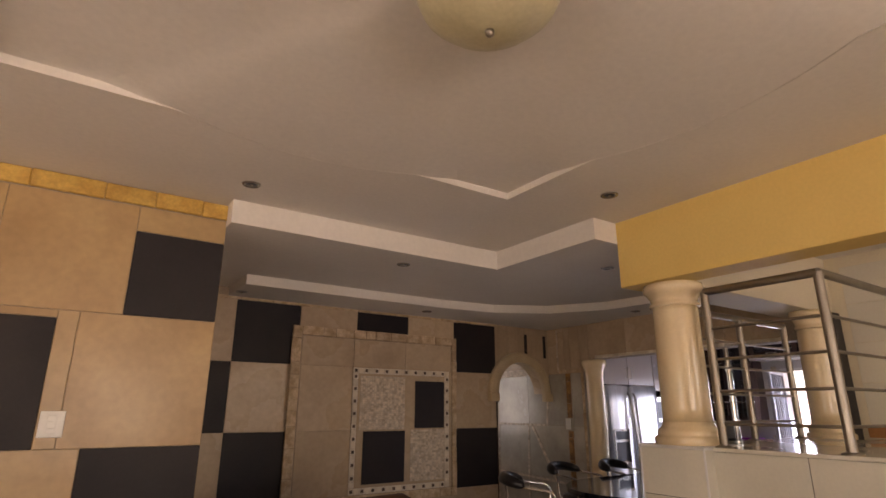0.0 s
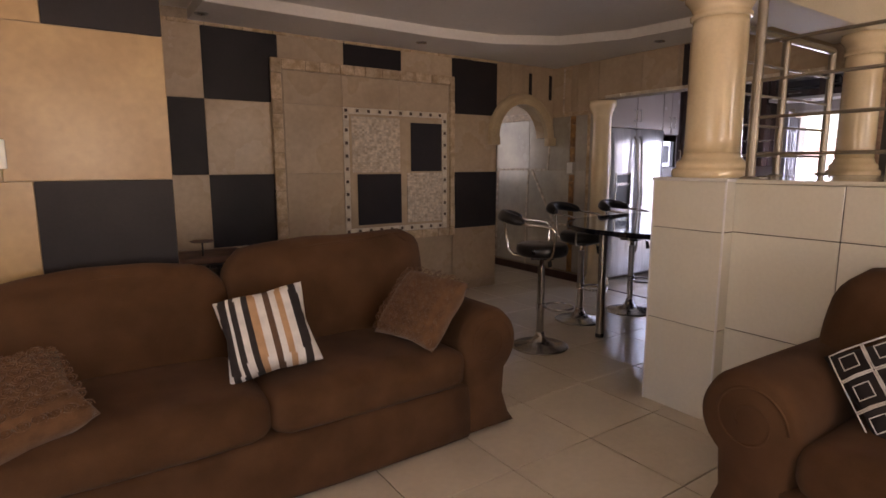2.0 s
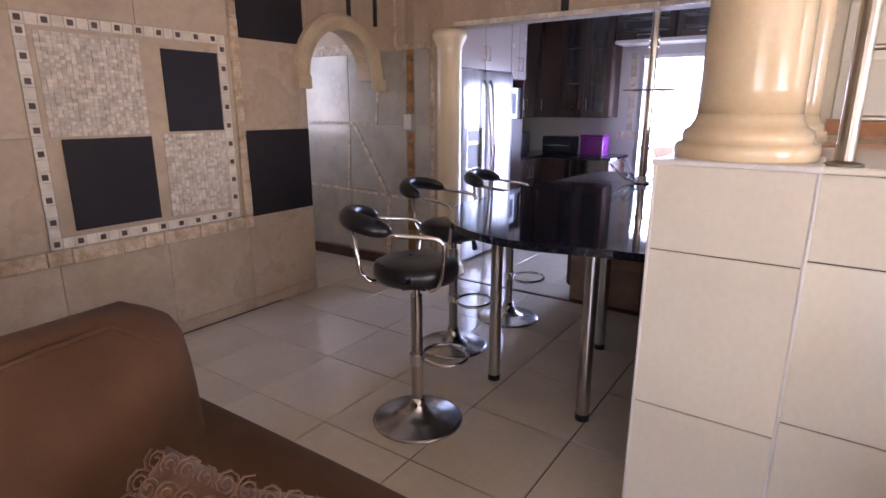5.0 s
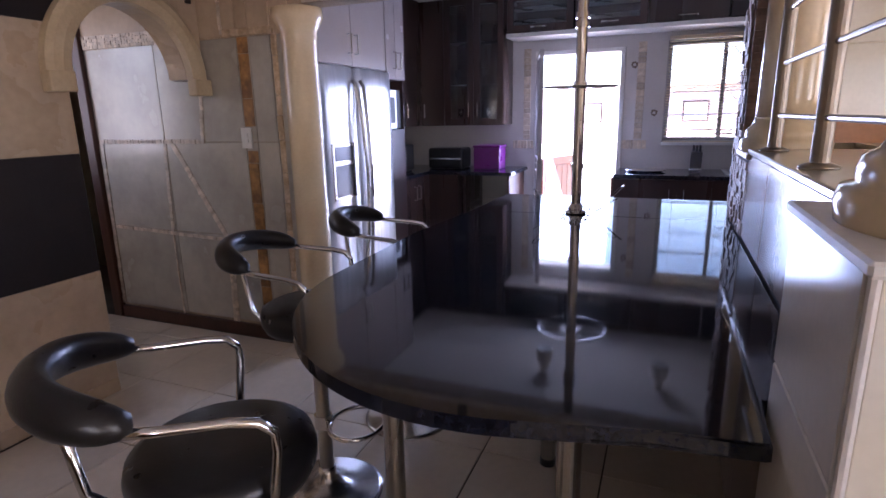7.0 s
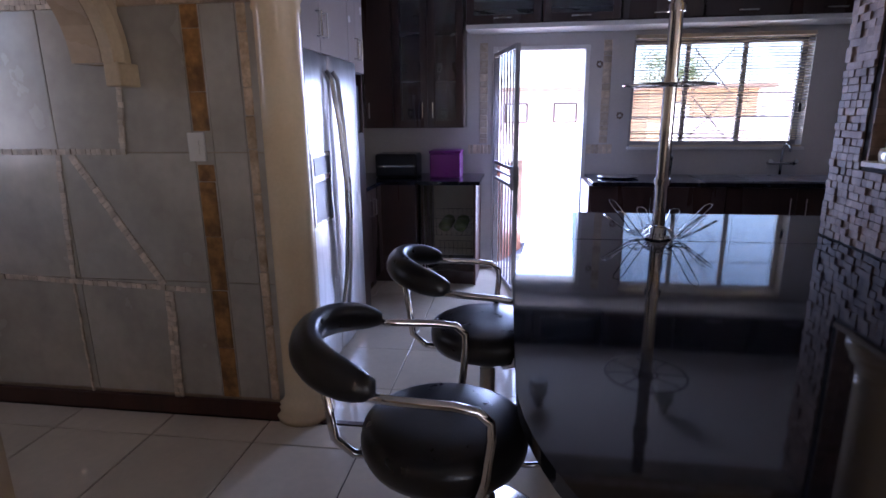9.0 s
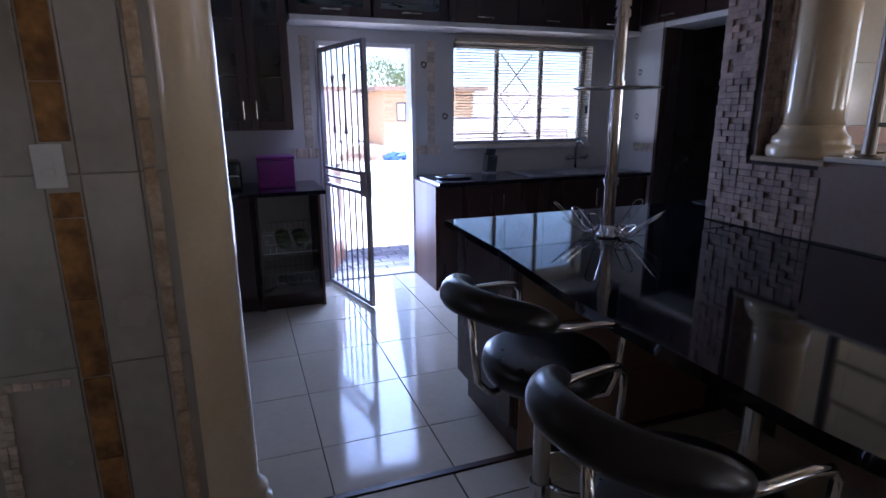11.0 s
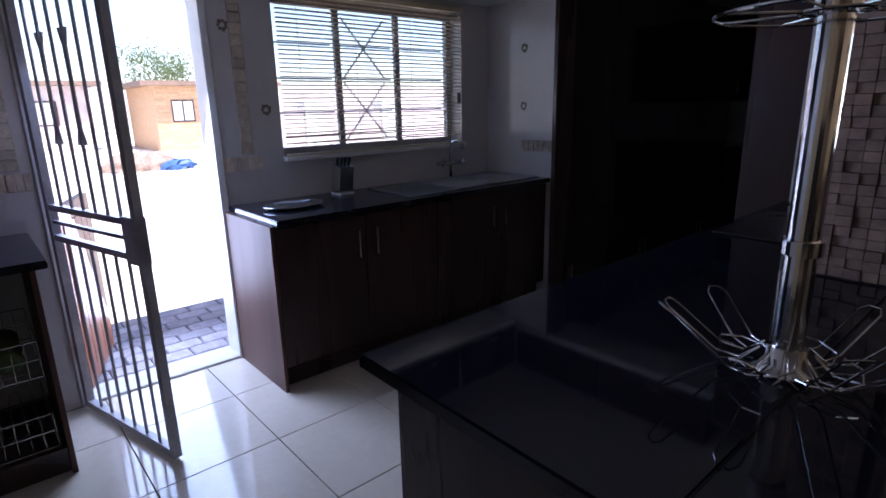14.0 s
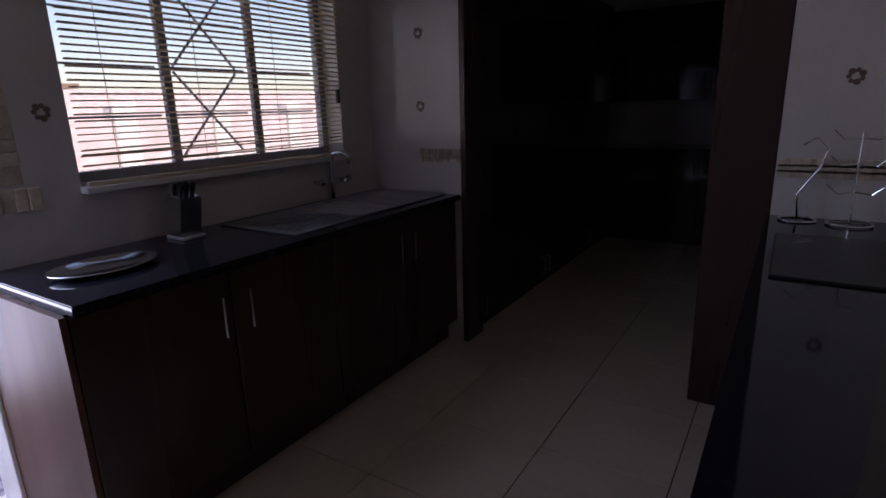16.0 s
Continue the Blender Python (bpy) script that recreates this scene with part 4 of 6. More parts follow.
def fridge():
    t = thing("fridge", "stainless side by side fridge with curved handles and water dispenser", "fridge", "", (5.165, 4.215, 0))
    W, H = 0.93, 1.70
    part("body", cube(0, 0.08, 0.02, W, 0.74, H - 0.01, 0.006), "gate_paint", t)
    for x0, x1, n in ((0.0, 0.415, 0), (0.42, W, 1)):
        bm = soft_box(x0, 0.0, 0.06, x1, 0.075, H, 0.02, 0.012, 8)
        d = part("door", bm, "fridge", t, smooth=True)
        hx = 0.388 if n == 0 else 0.450
        bow = 0.016 if n == 0 else -0.016
        pts = [(hx - bow, -0.005, 0.30), (hx - bow, -0.03, 0.34), (hx, -0.055, 0.55), (hx + bow * 0.4, -0.072, 0.85), (hx + bow * 0.4, -0.072, 1.05), (hx, -0.055, 1.35), (hx - bow, -0.03, 1.58), (hx - bow, -0.005, 1.62)]
        part("handle", tube(bmesh.new(), pts, 0.013, 10), "steel", d, "curved steel handle", smooth=True)
    disp = part("dispenser", cube(0.07, -0.012, 0.86, 0.34, 0.01, 1.22, 0.004), "steel", t, "grey water dispenser")
    part("recess", cube(0.095, -0.0135, 0.88, 0.315, -0.0115, 1.08), "plastic_black", disp)
    part("panel", cube(0.095, -0.015, 1.11, 0.315, -0.012, 1.20), "plastic_black", disp)
    for x in (0.06, W - 0.06):
        part("foot", rod(bmesh.new(), (x, 0.2, 0), (x, 0.2, 0.025), 0.02, 10), "plastic_black", t)


fridge()


def cabinet(name, label, x0, y0, z0, x1, y1, z1, face, cols, rows=1, mat="espresso", glazed=False, group="kitchen units", handle="v", low=False, skip=()):
    """A closed carcass with doors on the side named by face ('-x', '-y', '+x' or '+y')."""
    t = thing(name, label, "cabinet", group, (x0, y0, z0))
    w, d, h = x1 - x0, y1 - y0, z1 - z0
    if not glazed:
        part("body", cube(0, 0, 0, w, d, h), mat, t)
    else:
        bm = cube(0, 0, 0, w, 0.016, h)
        box(bm, 0, d - 0.016, 0, w, d, h)
        box(bm, 0, 0.016, 0, w, d - 0.016, 0.016)
        box(bm, 0, 0.016, h - 0.016, w, d - 0.016, h)
        back = (w - 0.01, 0.016, 0.016, w, d - 0.016, h - 0.016) if face == "-x" else (0, 0.016, 0.016, 0.01, d - 0.016, h - 0.016)
        box(bm, *back)
        part("body", bm, mat, t)
        for k in (1, 2):
            part("shelf", cube(0.03, 0.017, h * k / 3, w - 0.012, d - 0.017, h * k / 3 + 0.008), "espresso", t)
    along_y = face in ("-x", "+x")
    span = d if along_y else w
    th = 0.018
    for c in range(cols):
        for r in range(rows):
            if (c, r) in skip:
                continue
            a0, a1 = span * c / cols + 0.003, span * (c + 1) / cols - 0.003
            b0, b1 = h * r / rows + 0.003, h * (r + 1) / rows - 0.003
            if face == "-x":
                ext = (-th, a0, b0, -0.001, a1, b1)
            elif face == "+x":
                ext = (w + 0.001, a0, b0, w + th, a1, b1)
            elif face == "-y":
                ext = (a0, -th, b0, a1, -0.001, b1)
            else:
                ext = (a0, d + 0.001, b0, a1, d + th, b1)
            if glazed:
                f = 0.06
                bm = bmesh.new()
                if along_y:
                    for q in ((a0, b0, a0 + f, b1), (a1 - f, b0, a1, b1), (a0 + f, b0, a1 - f, b0 + f), (a0 + f, b1 - f, a1 - f, b1)):
                        box(bm, ext[0], q[0], q[1], ext[3], q[2], q[3], 0.002)
                    pane = (ext[0] + 0.007, a0 + f, b0 + f, ext[0] + 0.011, a1 - f, b1 - f)
                else:
                    for q in ((a0, b0, a0 + f, b1), (a1 - f, b0, a1, b1), (a0 + f, b0, a1 - f, b0 + f), (a0 + f, b1 - f, a1 - f, b1)):
                        box(bm, q[0], ext[1], q[1], q[2], ext[4], q[3], 0.002)
                    pane = (a0 + f, ext[1] + 0.007, b0 + f, a1 - f, ext[1] + 0.011, b1 - f)
                door = part("door", bm, mat, t)
                part("pane", cube(*pane), "glass", door, "clear glass pane")
            else:
                door = part("door", cube(*ext, 0.002), mat, t)
            left = c % 2 == 1
            m = (a0 + 0.04) if left else (a1 - 0.04)
            mid = b0 + 0.14 if not low else b1 - 0.14
            if handle == "h":
                pts = [((a0 + a1) / 2 - 0.07, b0 + 0.035), ((a0 + a1) / 2 + 0.07, b0 + 0.035)]
            else:
                pts = [(m, mid - 0.06), (m, mid + 0.06)]
            sgn = -1 if face[0] == "-" else 1
            base = (ext[0] if face == "-x" else ext[3] if face == "+x" else ext[1] if face == "-y" else ext[4])
            line = []
            for q, (u, v) in enumerate((pts[0], pts[0], pts[1], pts[1])):
                off = base + (sgn * 0.028 if q in (1, 2) else 0)
                line.append((off, u, v) if along_y else (u, off, v))
            part("handle", tube(bmesh.new(), line, 0.0055, 8), "steel", door, "steel bar handle")
    return t


cabinet("fridge_top_cabinet", "taupe gloss two door cabinet above the fridge", 5.16, 4.29, 1.715, 6.135, 4.96, 2.42, "-y", 2, mat="greydoor")
cabinet("oven_tower_cabinet", "taupe gloss tall cabinet door above the microwave", 6.14, 4.29, 1.66, 6.46, 4.96, 2.42, "-y", 2, mat="greydoor")
tower = thing("tall_unit", "tall dark unit with an open niche holding the microwave", "cabinet", "kitchen units", (6.14, 4.29, 0))
part("lower_body", cube(0, 0, 0, 0.32, 0.67, 1.28), "espresso", tower)
part("side_panel", cube(0, 0, 1.28, 0.012, 0.67, 1.659), "espresso", tower)
part("side_panel", cube(0.308, 0, 1.28, 0.32, 0.67, 1.659), "espresso", tower)
mw = thing("microwave", "small steel fronted microwave oven in the niche", "microwave", "", (6.155, 4.31, 1.281))
part("body", cube(0, 0.02, 0, 0.29, 0.40, 0.31, 0.004), "plastic_black", mw)
part("door", cube(0.0, 0, 0.005, 0.21, 0.019, 0.305, 0.003), "fridge", mw)
part("window", cube(0.03, -0.002, 0.05, 0.18, 0.0, 0.25), "plastic_black", mw)
part("control_panel", cube(0.212, 0, 0.005, 0.29, 0.019, 0.305, 0.003), "plastic_black", mw)

CT = 0.875
cabinet("corner_base_unit", "dark wooden base cabinet in the kitchen corner", 6.465, 4.36, 0.12, 7.07, 4.96, CT - 0.03, "-y", 2, low=True)
structure("plinth", cube(6.465, 4.41, 0, 7.07, 4.96, 0.119), "espresso", "dark cabinet plinth")
cabinet("corner_wall_unit", "dark wooden wall cabinet beside the microwave", 6.465, 4.53, 1.285, 7.33, 4.965, 2.42, "-y", 2)
cabinet("glazed_wall_unit", "dark wooden wall cabinet with two glazed doors holding glassware", 7.35, 3.69, 1.285, 7.655, 4.275, 2.42, "-x", 2, glazed=True)
cabinet("corner_infill_unit", "plain dark wooden wall cabinet in the kitchen corner", 7.35, 4.28, 1.285, 7.655, 4.52, 2.42, "-x", 1)
cabinet("door_side_base_unit", "dark wooden base cabinet beside the back door", 7.08, 4.05, 0.12, 7.655, 4.96, CT - 0.03, "-x", 2, low=True)
structure("plinth", cube(7.13, 4.05, 0, 7.655, 4.96, 0.119), "espresso", "dark cabinet plinth")
single("corner_worktop", prism([(6.465, 4.33), (7.03, 4.33), (7.03, 3.53), (7.658, 3.53), (7.658, 4.965), (6.465, 4.965)], CT - 0.03, CT, bevel=0.004), "granite", "black granite worktop in the kitchen corner", "worktop")
sh = thing("open_shelf_unit", "open dark end shelf unit with wire vegetable baskets", "shelf unit", "", (7.09, 3.565, 0))
part("side_panel", cube(0, 0.0, 0, 0.565, 0.018, CT - 0.031), "endpanel", sh)
part("side_panel", cube(0, 0.43, 0, 0.565, 0.447, CT - 0.031), "espresso", sh)
part("back", cube(0.545, 0.019, 0, 0.565, 0.429, CT - 0.031), "whitetile", sh)
part("bottom", cube(0, 0.019, 0.10, 0.544, 0.429, 0.118), "espresso", sh)
part("kickboard", cube(0.03, 0.019, 0, 0.05, 0.429, 0.099), "espresso", sh)


def wire_basket(z):
    t = thing("wire_basket", "chrome wire basket on the open shelf unit", "basket", "wire baskets", (7.10, 3.595, z))
    for h in (0.0, 0.07, 0.14):
        part("rim_wire", tube(bmesh.new(), [(0.02, 0.01, h), (0.50, 0.01, h), (0.50, 0.38, h), (0.02, 0.38, h)], 0.002, 6, True), "steel", t)
    for k in range(10):
        y = 0.01 + 0.37 * k / 9
        part("wire", tube(bmesh.new(), [(0.02, y, 0.14), (0.02, y, 0), (0.50, y, 0), (0.50, y, 0.14)], 0.0013, 5), "steel", t)


wire_basket(0.121)
wire_basket(0.42)
rng = random.Random(9)
for k in range(6):
    t = thing("cabbage", "pale green vegetable lying in the wire basket", "vegetable", "vegetables", (7.19 + 0.13 * (k % 3), 3.70 + 0.13 * (k // 3), 0.485))
    bm = bmesh.new()
    bmesh.ops.create_icosphere(bm, subdivisions=3, radius=0.055)
    for v in bm.verts:
        v.co *= 1 + 0.12 * noise.noise(v.co * 22 + Vector((k, 0, 0)))
        v.co.z *= 0.85
    part("head", bm, "leaf", t, smooth=True)

for k in range(10):
    shelf_z = (1.285 + 1.135 / 3 + 0.008, 1.285 + 2 * 1.135 / 3 + 0.008, 1.302)[k % 3]
    g = thing("drinking_glass", "clear stemmed drinking glass standing in the glazed cabinet", "glass", "glasses in the cabinet", (7.46 + 0.05 * (k % 2), 3.77 + 0.048 * k, shelf_z))
    part("bowl", lathe([(0.024, 0), (0.024, 0.003), (0.004, 0.008), (0.004, 0.06), (0.02, 0.075), (0.028, 0.10), (0.026, 0.14), (0.024, 0.14), (0.025, 0.10), (0.002, 0.07)], 16), "glass", g, smooth=True)
pb = thing("purple_storage_box", "purple plastic storage box on the corner worktop", "storage box", "", (7.28, 3.71, CT))
part("box", cube(0, 0, 0, 0.22, 0.26, 0.20, 0.012, 2), "purple", pb)
part("lid", cube(-0.005, -0.005, 0.201, 0.225, 0.265, 0.225, 0.008, 2), "purple", pb)
toaster = thing("bread_bin", "dark metal bread bin on the corner worktop", "bread bin", "", (7.28, 4.08, CT))
part("body", cube(0, 0, 0, 0.26, 0.36, 0.20, 0.03, 3), "plastic_black", toaster)
part("band", cube(-0.003, 0.02, 0.09, 0.0, 0.34, 0.105), "steel", toaster)
ket = thing("kettle", "white and black kettle on the worktop beside the tall unit", "kettle", "", (6.62, 4.52, CT))
part("jug", lathe([(0.075, 0), (0.08, 0.02), (0.075, 0.12), (0.062, 0.20), (0.05, 0.215), (0.012, 0.235)], 28), "plastic_white", ket, smooth=True)
part("handle", tube(bmesh.new(), [(0.06, 0, 0.20), (0.11, 0, 0.19), (0.125, 0, 0.12), (0.10, 0, 0.05), (0.075, 0, 0.04)], 0.010, 8), "plastic_black", ket, smooth=True)
ov = thing("mini_oven", "black countertop oven with round knobs beside the kettle", "oven", "", (6.74, 4.48, CT))
part("body", cube(0, 0, 0.015, 0.30, 0.34, 0.25, 0.008), "plastic_black", ov)
part("door", cube(-0.012, 0.02, 0.03, -0.001, 0.25, 0.235, 0.003), "plastic_black", ov)
part("foot", cube(0.02, 0.02, 0, 0.28, 0.32, 0.014), "plastic_black", ov)
for k in range(3):
    part("knob", rod(bmesh.new(), (-0.001, 0.295, 0.07 + 0.06 * k), (-0.02, 0.295, 0.07 + 0.06 * k), 0.015, 14), "steel", ov)

# sink run under the window
cab = thing("sink_cabinet", "dark wooden sink cabinet with red-brown end panel under the window", "cabinet", "kitchen units", (7.09, 0.665, 0))
part("body", cube(0.02, 0, 0.12, 0.565, 2.0, CT - 0.031), "espresso", cab)
part("plinth", cube(0.07, 0, 0, 0.565, 2.0, 0.119), "espresso", cab)
part("end_panel", cube(0.0, 2.0, 0.0, 0.565, 2.018, CT - 0.031, 0.001), "endpanel", cab, "red-brown end panel")
for k in range(4):
    y = 0.004 + k * 0.5
    d = part("door", cube(0.001, y, 0.13, 0.019, y + 0.492, 0.835, 0.002), "espresso", cab)
    hy = y + (0.44 if k % 2 == 0 else 0.05)
    part("handle", tube(bmesh.new(), [(0.0, hy, 0.62), (-0.028, hy, 0.62), (-0.028, hy, 0.76), (0.0, hy, 0.76)], 0.0055, 8), "chrome", d, "chrome bar handle")
single("sink_worktop", prism([(7.06, 0.662), (7.658, 0.662), (7.658, 2.66), (7.06, 2.66)], CT - 0.03, CT, bevel=0.004), "granite", "black granite worktop under the kitchen window", "worktop")
sink = thing("double_sink", "stainless steel double bowl sink with a ribbed drainer", "sink", "", (7.14, 0.69, CT))
bm = bmesh.new()
box(bm, 0, 0, 0.0005, 0.46, 0.03, 0.008, 0.002)
box(bm, 0, 0.37, 0.0005, 0.46, 0.40, 0.008, 0.002)
box(bm, 0, 0.70, 0.0005, 0.46, 0.73, 0.008, 0.002)
box(bm, 0, 0.03, 0.0005, 0.03, 0.70, 0.008, 0.002)
box(bm, 0.43, 0.03, 0.0005, 0.46, 0.70, 0.008, 0.002)
part("rim", bm, "sinksteel", sink)
# flat plates; their grey stands in for the shaded depth of the bowls
for y0 in (0.03, 0.40):
    part("bowl", cube(0.03, y0, 0.0006, 0.43, y0 + (0.34 if y0 < 0.1 else 0.30), 0.002), "gate_paint", sink)
bm = cube(0, 0.73, 0.0005, 0.46, 1.12, 0.006, 0.002)
drainer = part("drainer", bm, "sinksteel", sink)
for k in range(9):
    part("ridge", cube(0.04 + k * 0.044, 0.76, 0.0062, 0.055 + k * 0.044, 1.09, 0.010, 0.002), "sinksteel", drainer)
tap = thing("sink_tap", "chrome swan neck mixer tap behind the sink", "tap", "", (7.62, 1.08, CT))
part("body", tube(bmesh.new(), [(0.045, -0.09, 0.10), (0.0, -0.09, 0.10), (0.0, 0.09, 0.10), (0.045, 0.09, 0.10)], 0.012), "chrome", tap, smooth=True)
part("spout", tube(bmesh.new(), [(0, 0, 0.0), (0, 0, 0.20), (-0.02, 0, 0.245), (-0.07, 0, 0.26), (-0.12, 0, 0.245), (-0.13, 0, 0.20)], 0.010, 10), "chrome", tap, smooth=True)
for s in (-1, 1):
    part("tap_handle", rod(bmesh.new(), (-0.01, s * 0.09, 0.10), (-0.045, s * 0.10, 0.12), 0.018, 12), "chrome", tap)
kb = thing("knife_block", "black knife block with steel handled knives on the worktop", "knife block", "", (7.52, 2.02, CT))
part("foot", cube(-0.045, -0.05, 0, 0.07, 0.05, 0.012, 0.003), "gate_paint", kb)
block_body = part("block", prism([(-0.04, -0.045), (0.05, -0.045), (0.05, 0.045), (-0.04, 0.045)], 0, 0.17, bevel=0.004), "steel", kb)
block_body.matrix_basis = pose(0.02, 0, 0.006, 0, -12, 0)
for k in range(6):
    x, y = -0.025 + 0.045 * (k // 3), -0.025 + 0.025 * (k % 3)
    part("knife_handle", rod(bmesh.new(), (x, y, 0.172), (x - 0.018, y, 0.215), 0.009, 8), "plastic_black", kb)
tray = thing("oval_tray", "shiny oval steel serving tray lying on the worktop", "tray", "", (7.36, 2.42, CT))
bm = lathe([(0.002, 0.004), (0.13, 0.004), (0.15, 0.016), (0.165, 0.018), (0.165, 0.014), (0.13, 0.0005)], 40)
for v in bm.verts:
    v.co.x *= 0.72
part("dish", bm, "chrome", tray, smooth=True)

# cabinets over the door and window
for k, (y0, y1) in enumerate(((3.08, 3.67), (2.48, 3.07), (1.88, 2.47), (1.28, 1.87), (0.68, 1.27))):
    cabinet("top_cabinet", "dark wooden lift-up cabinet over the back door and window", 7.36, y0, 2.085, 7.655, y1, 2.41, "-x", 1, handle="h", group="top cabinets", glazed=(k in (0, 1)))
structure("trim", cube(7.33, 0.67, 2.045, 7.655, 3.67, 2.08, 0.002), "white_paint", "white boxed soffit under the top cabinets")
for k, (x0, x1) in enumerate(((6.6, 7.32), (5.85, 6.59))):
    cabinet("top_cabinet", "dark wooden lift-up cabinet over the scullery opening", x0, 0.31, 2.125, x1, 0.675, 2.41, "+y", 1, handle="h", group="top cabinets")
structure("trim", cube(5.72, 0.31, 2.075, 7.32, 0.675, 2.12, 0.002), "white_paint", "white boxed soffit over the scullery opening")


def pendant(x, y):
    t = thing("spot_lamp", "small white ribbed glass ceiling spot lamp", "ceiling light", "kitchen spot lamps", (x, y, 2.42))
    part("cup", lathe([(0.03, 0), (0.035, -0.06), (0.06, -0.09), (0.065, -0.19), (0.055, -0.195), (0.002, -0.12)], 24), "plastic_white", t, smooth=True)


pendant(6.3, 3.05)
pendant(6.3, 2.2)

# scullery
cabinet("scullery_base_unit", "dark gloss base cabinet at the end of the scullery", 5.75, -2.89, 0.0, 7.655, -2.30, 0.88, "+y", 4, mat="espresso_gloss", low=True)
cabinet("scullery_wall_unit", "dark gloss wall cabinet at the end of the scullery", 5.75, -2.89, 1.35, 7.655, -2.55, 2.2, "+y", 4, mat="espresso_gloss")
cabinet("scullery_tall_unit", "dark tall cabinet along the scullery wall", 7.08, -2.2, 0.0, 7.655, 0.45, 2.2, "-x", 5, mat="espresso_gloss")
single("scullery_worktop", cube(5.75, -2.89, 0.881, 7.655, -2.26, 0.91, 0.003), "granite", "black granite worktop in the scullery", "worktop")
mt = thing("mug_tree", "chrome wire mug tree standing on the granite worktop", "mug tree", "", (5.32, 0.86, BAR_Z))
part("base_ring", tube(bmesh.new(), [(0.07 * math.cos(2 * math.pi * k / 28), 0.07 * math.sin(2 * math.pi * k / 28), 0.006) for k in range(28)], 0.004, 6, True), "chrome", mt)
part("spoke", rod(bmesh.new(), (-0.07, 0, 0.006), (0.07, 0, 0.006), 0.003, 6), "chrome", mt)
part("stem", rod(bmesh.new(), (0, 0, 0.006), (0, 0, 0.33), 0.004, 8), "chrome", mt)
bm = bmesh.new()
for h in (0.12, 0.22, 0.31):
    for s in (-1, 1):
        tube(bm, [(0, 0, h), (s * 0.05, 0.02, h - 0.005), (s * 0.085, 0.03, h + 0.03)], 0.003, 6)
part("hooks", bm, "chrome", mt)
hook = thing("banana_hook", "curved chrome wire hook stand on the worktop", "hook stand", "", (5.48, 0.84, BAR_Z))
part("wire", tube(bmesh.new(), [(0.0, 0, 0.004), (0.01, 0, 0.10), (-0.05, 0, 0.20), (-0.07, 0, 0.27), (-0.03, 0, 0.31), (0.01, 0, 0.28)], 0.004, 8), "chrome", hook, smooth=True)
part("foot", tube(bmesh.new(), [(0.06 * math.cos(2 * math.pi * k / 24), 0.06 * math.sin(2 * math.pi * k / 24), 0.004) for k in range(24)], 0.004, 6, True), "chrome", hook)
single("hob", cube(5.16, 1.12, BAR_Z, 5.54, 1.67, BAR_Z + 0.008, 0.003), "plastic_black", "black glass hob set on the granite worktop", "hob")

# back door
fr = structure("door_1", cube(7.645, 3.43, 0, 7.81, 3.466, 1.945, 0.003), "white_paint", "white painted steel back door frame")
part("jamb", cube(7.645, 2.657, 0, 7.81, 2.695, 1.945, 0.003), "white_paint", fr)
part("head", cube(7.645, 2.695, 1.91, 7.81, 3.43, 1.945, 0.003), "white_paint", fr)
gate = thing("security_gate", "grey steel barred security gate standing open into the kitchen", "gate", "", (7.63, 3.44, 0), 0)
gate.matrix_basis = pose(7.63, 3.44, 0.015, 0, 0, math.degrees(math.atan2(3.245 - 3.44, 6.88 - 7.63)))
GW, GH = 0.765, 1.87
bm = cube(0, -0.016, 0, 0.032, 0.016, GH)
box(bm, GW - 0.032, -0.016, 0, GW, 0.016, GH)
box(bm, 0.032, -0.016, 0, GW - 0.032, 0.016, 0.032)
box(bm, 0.032, -0.016, GH - 0.032, GW - 0.032, 0.016, GH)
box(bm, 0.032, -0.013, 0.82, GW - 0.032, 0.013, 0.845)
box(bm, 0.032, -0.013, 0.955, GW - 0.032, 0.013, 0.98)
part("gate_frame", bm, "gate_paint", gate)
part("lock_box", cube(GW - 0.10, -0.022, 0.81, GW, 0.022, 0.99, 0.003), "gate_paint", gate)
part("middle_bar", cube(0.032, -0.008, 0.895, GW - 0.10, 0.008, 0.91), "gate_paint", gate)
for k in range(6):
    x = 0.032 + (GW - 0.064) * (k + 1) / 7
    part("bar", rod(bmesh.new(), (x, 0, 0.03), (x, 0, 0.82), 0.007, 8), "gate_paint", gate)
    part("bar", rod(bmesh.new(), (x, 0, 0.98), (x, 0, GH - 0.03), 0.007, 8), "gate_paint", gate)
    if k in (1, 3):
        bm = bmesh.new()
        for s in (-1, 1):
            tube(bm, [(x + s * 0.028, 0, 1.66), (x + s * 0.008, 0, 1.60), (x + s * 0.005, 0, 1.45), (x + s * 0.008, 0, 1.30), (x + s * 0.028, 0, 1.24)], 0.006, 6)
        part("ornament", bm, "gate_paint", gate)
for z in (0.25, 1.6):
    part("hinge", rod(bmesh.new(), (-0.006, 0, z), (-0.006, 0, z + 0.09), 0.010, 10), "gate_paint", gate)

leaf = thing("stable_door", "orange-brown wooden lower stable door leaf, open outwards", "door", "", (7.89, 3.40, 0))
leaf.matrix_basis = pose(7.79, 3.415, 0.02, 0, 0, -20)
part("leaf", cube(0, -0.02, 0, 0.60, 0.02, 0.92), "doorwood", leaf)
for k in range(5):
    part("board", cube(0.03 + k * 0.11, -0.026, 0.08, 0.135 + k * 0.11, -0.0205, 0.84, 0.003), "doorwood", leaf)

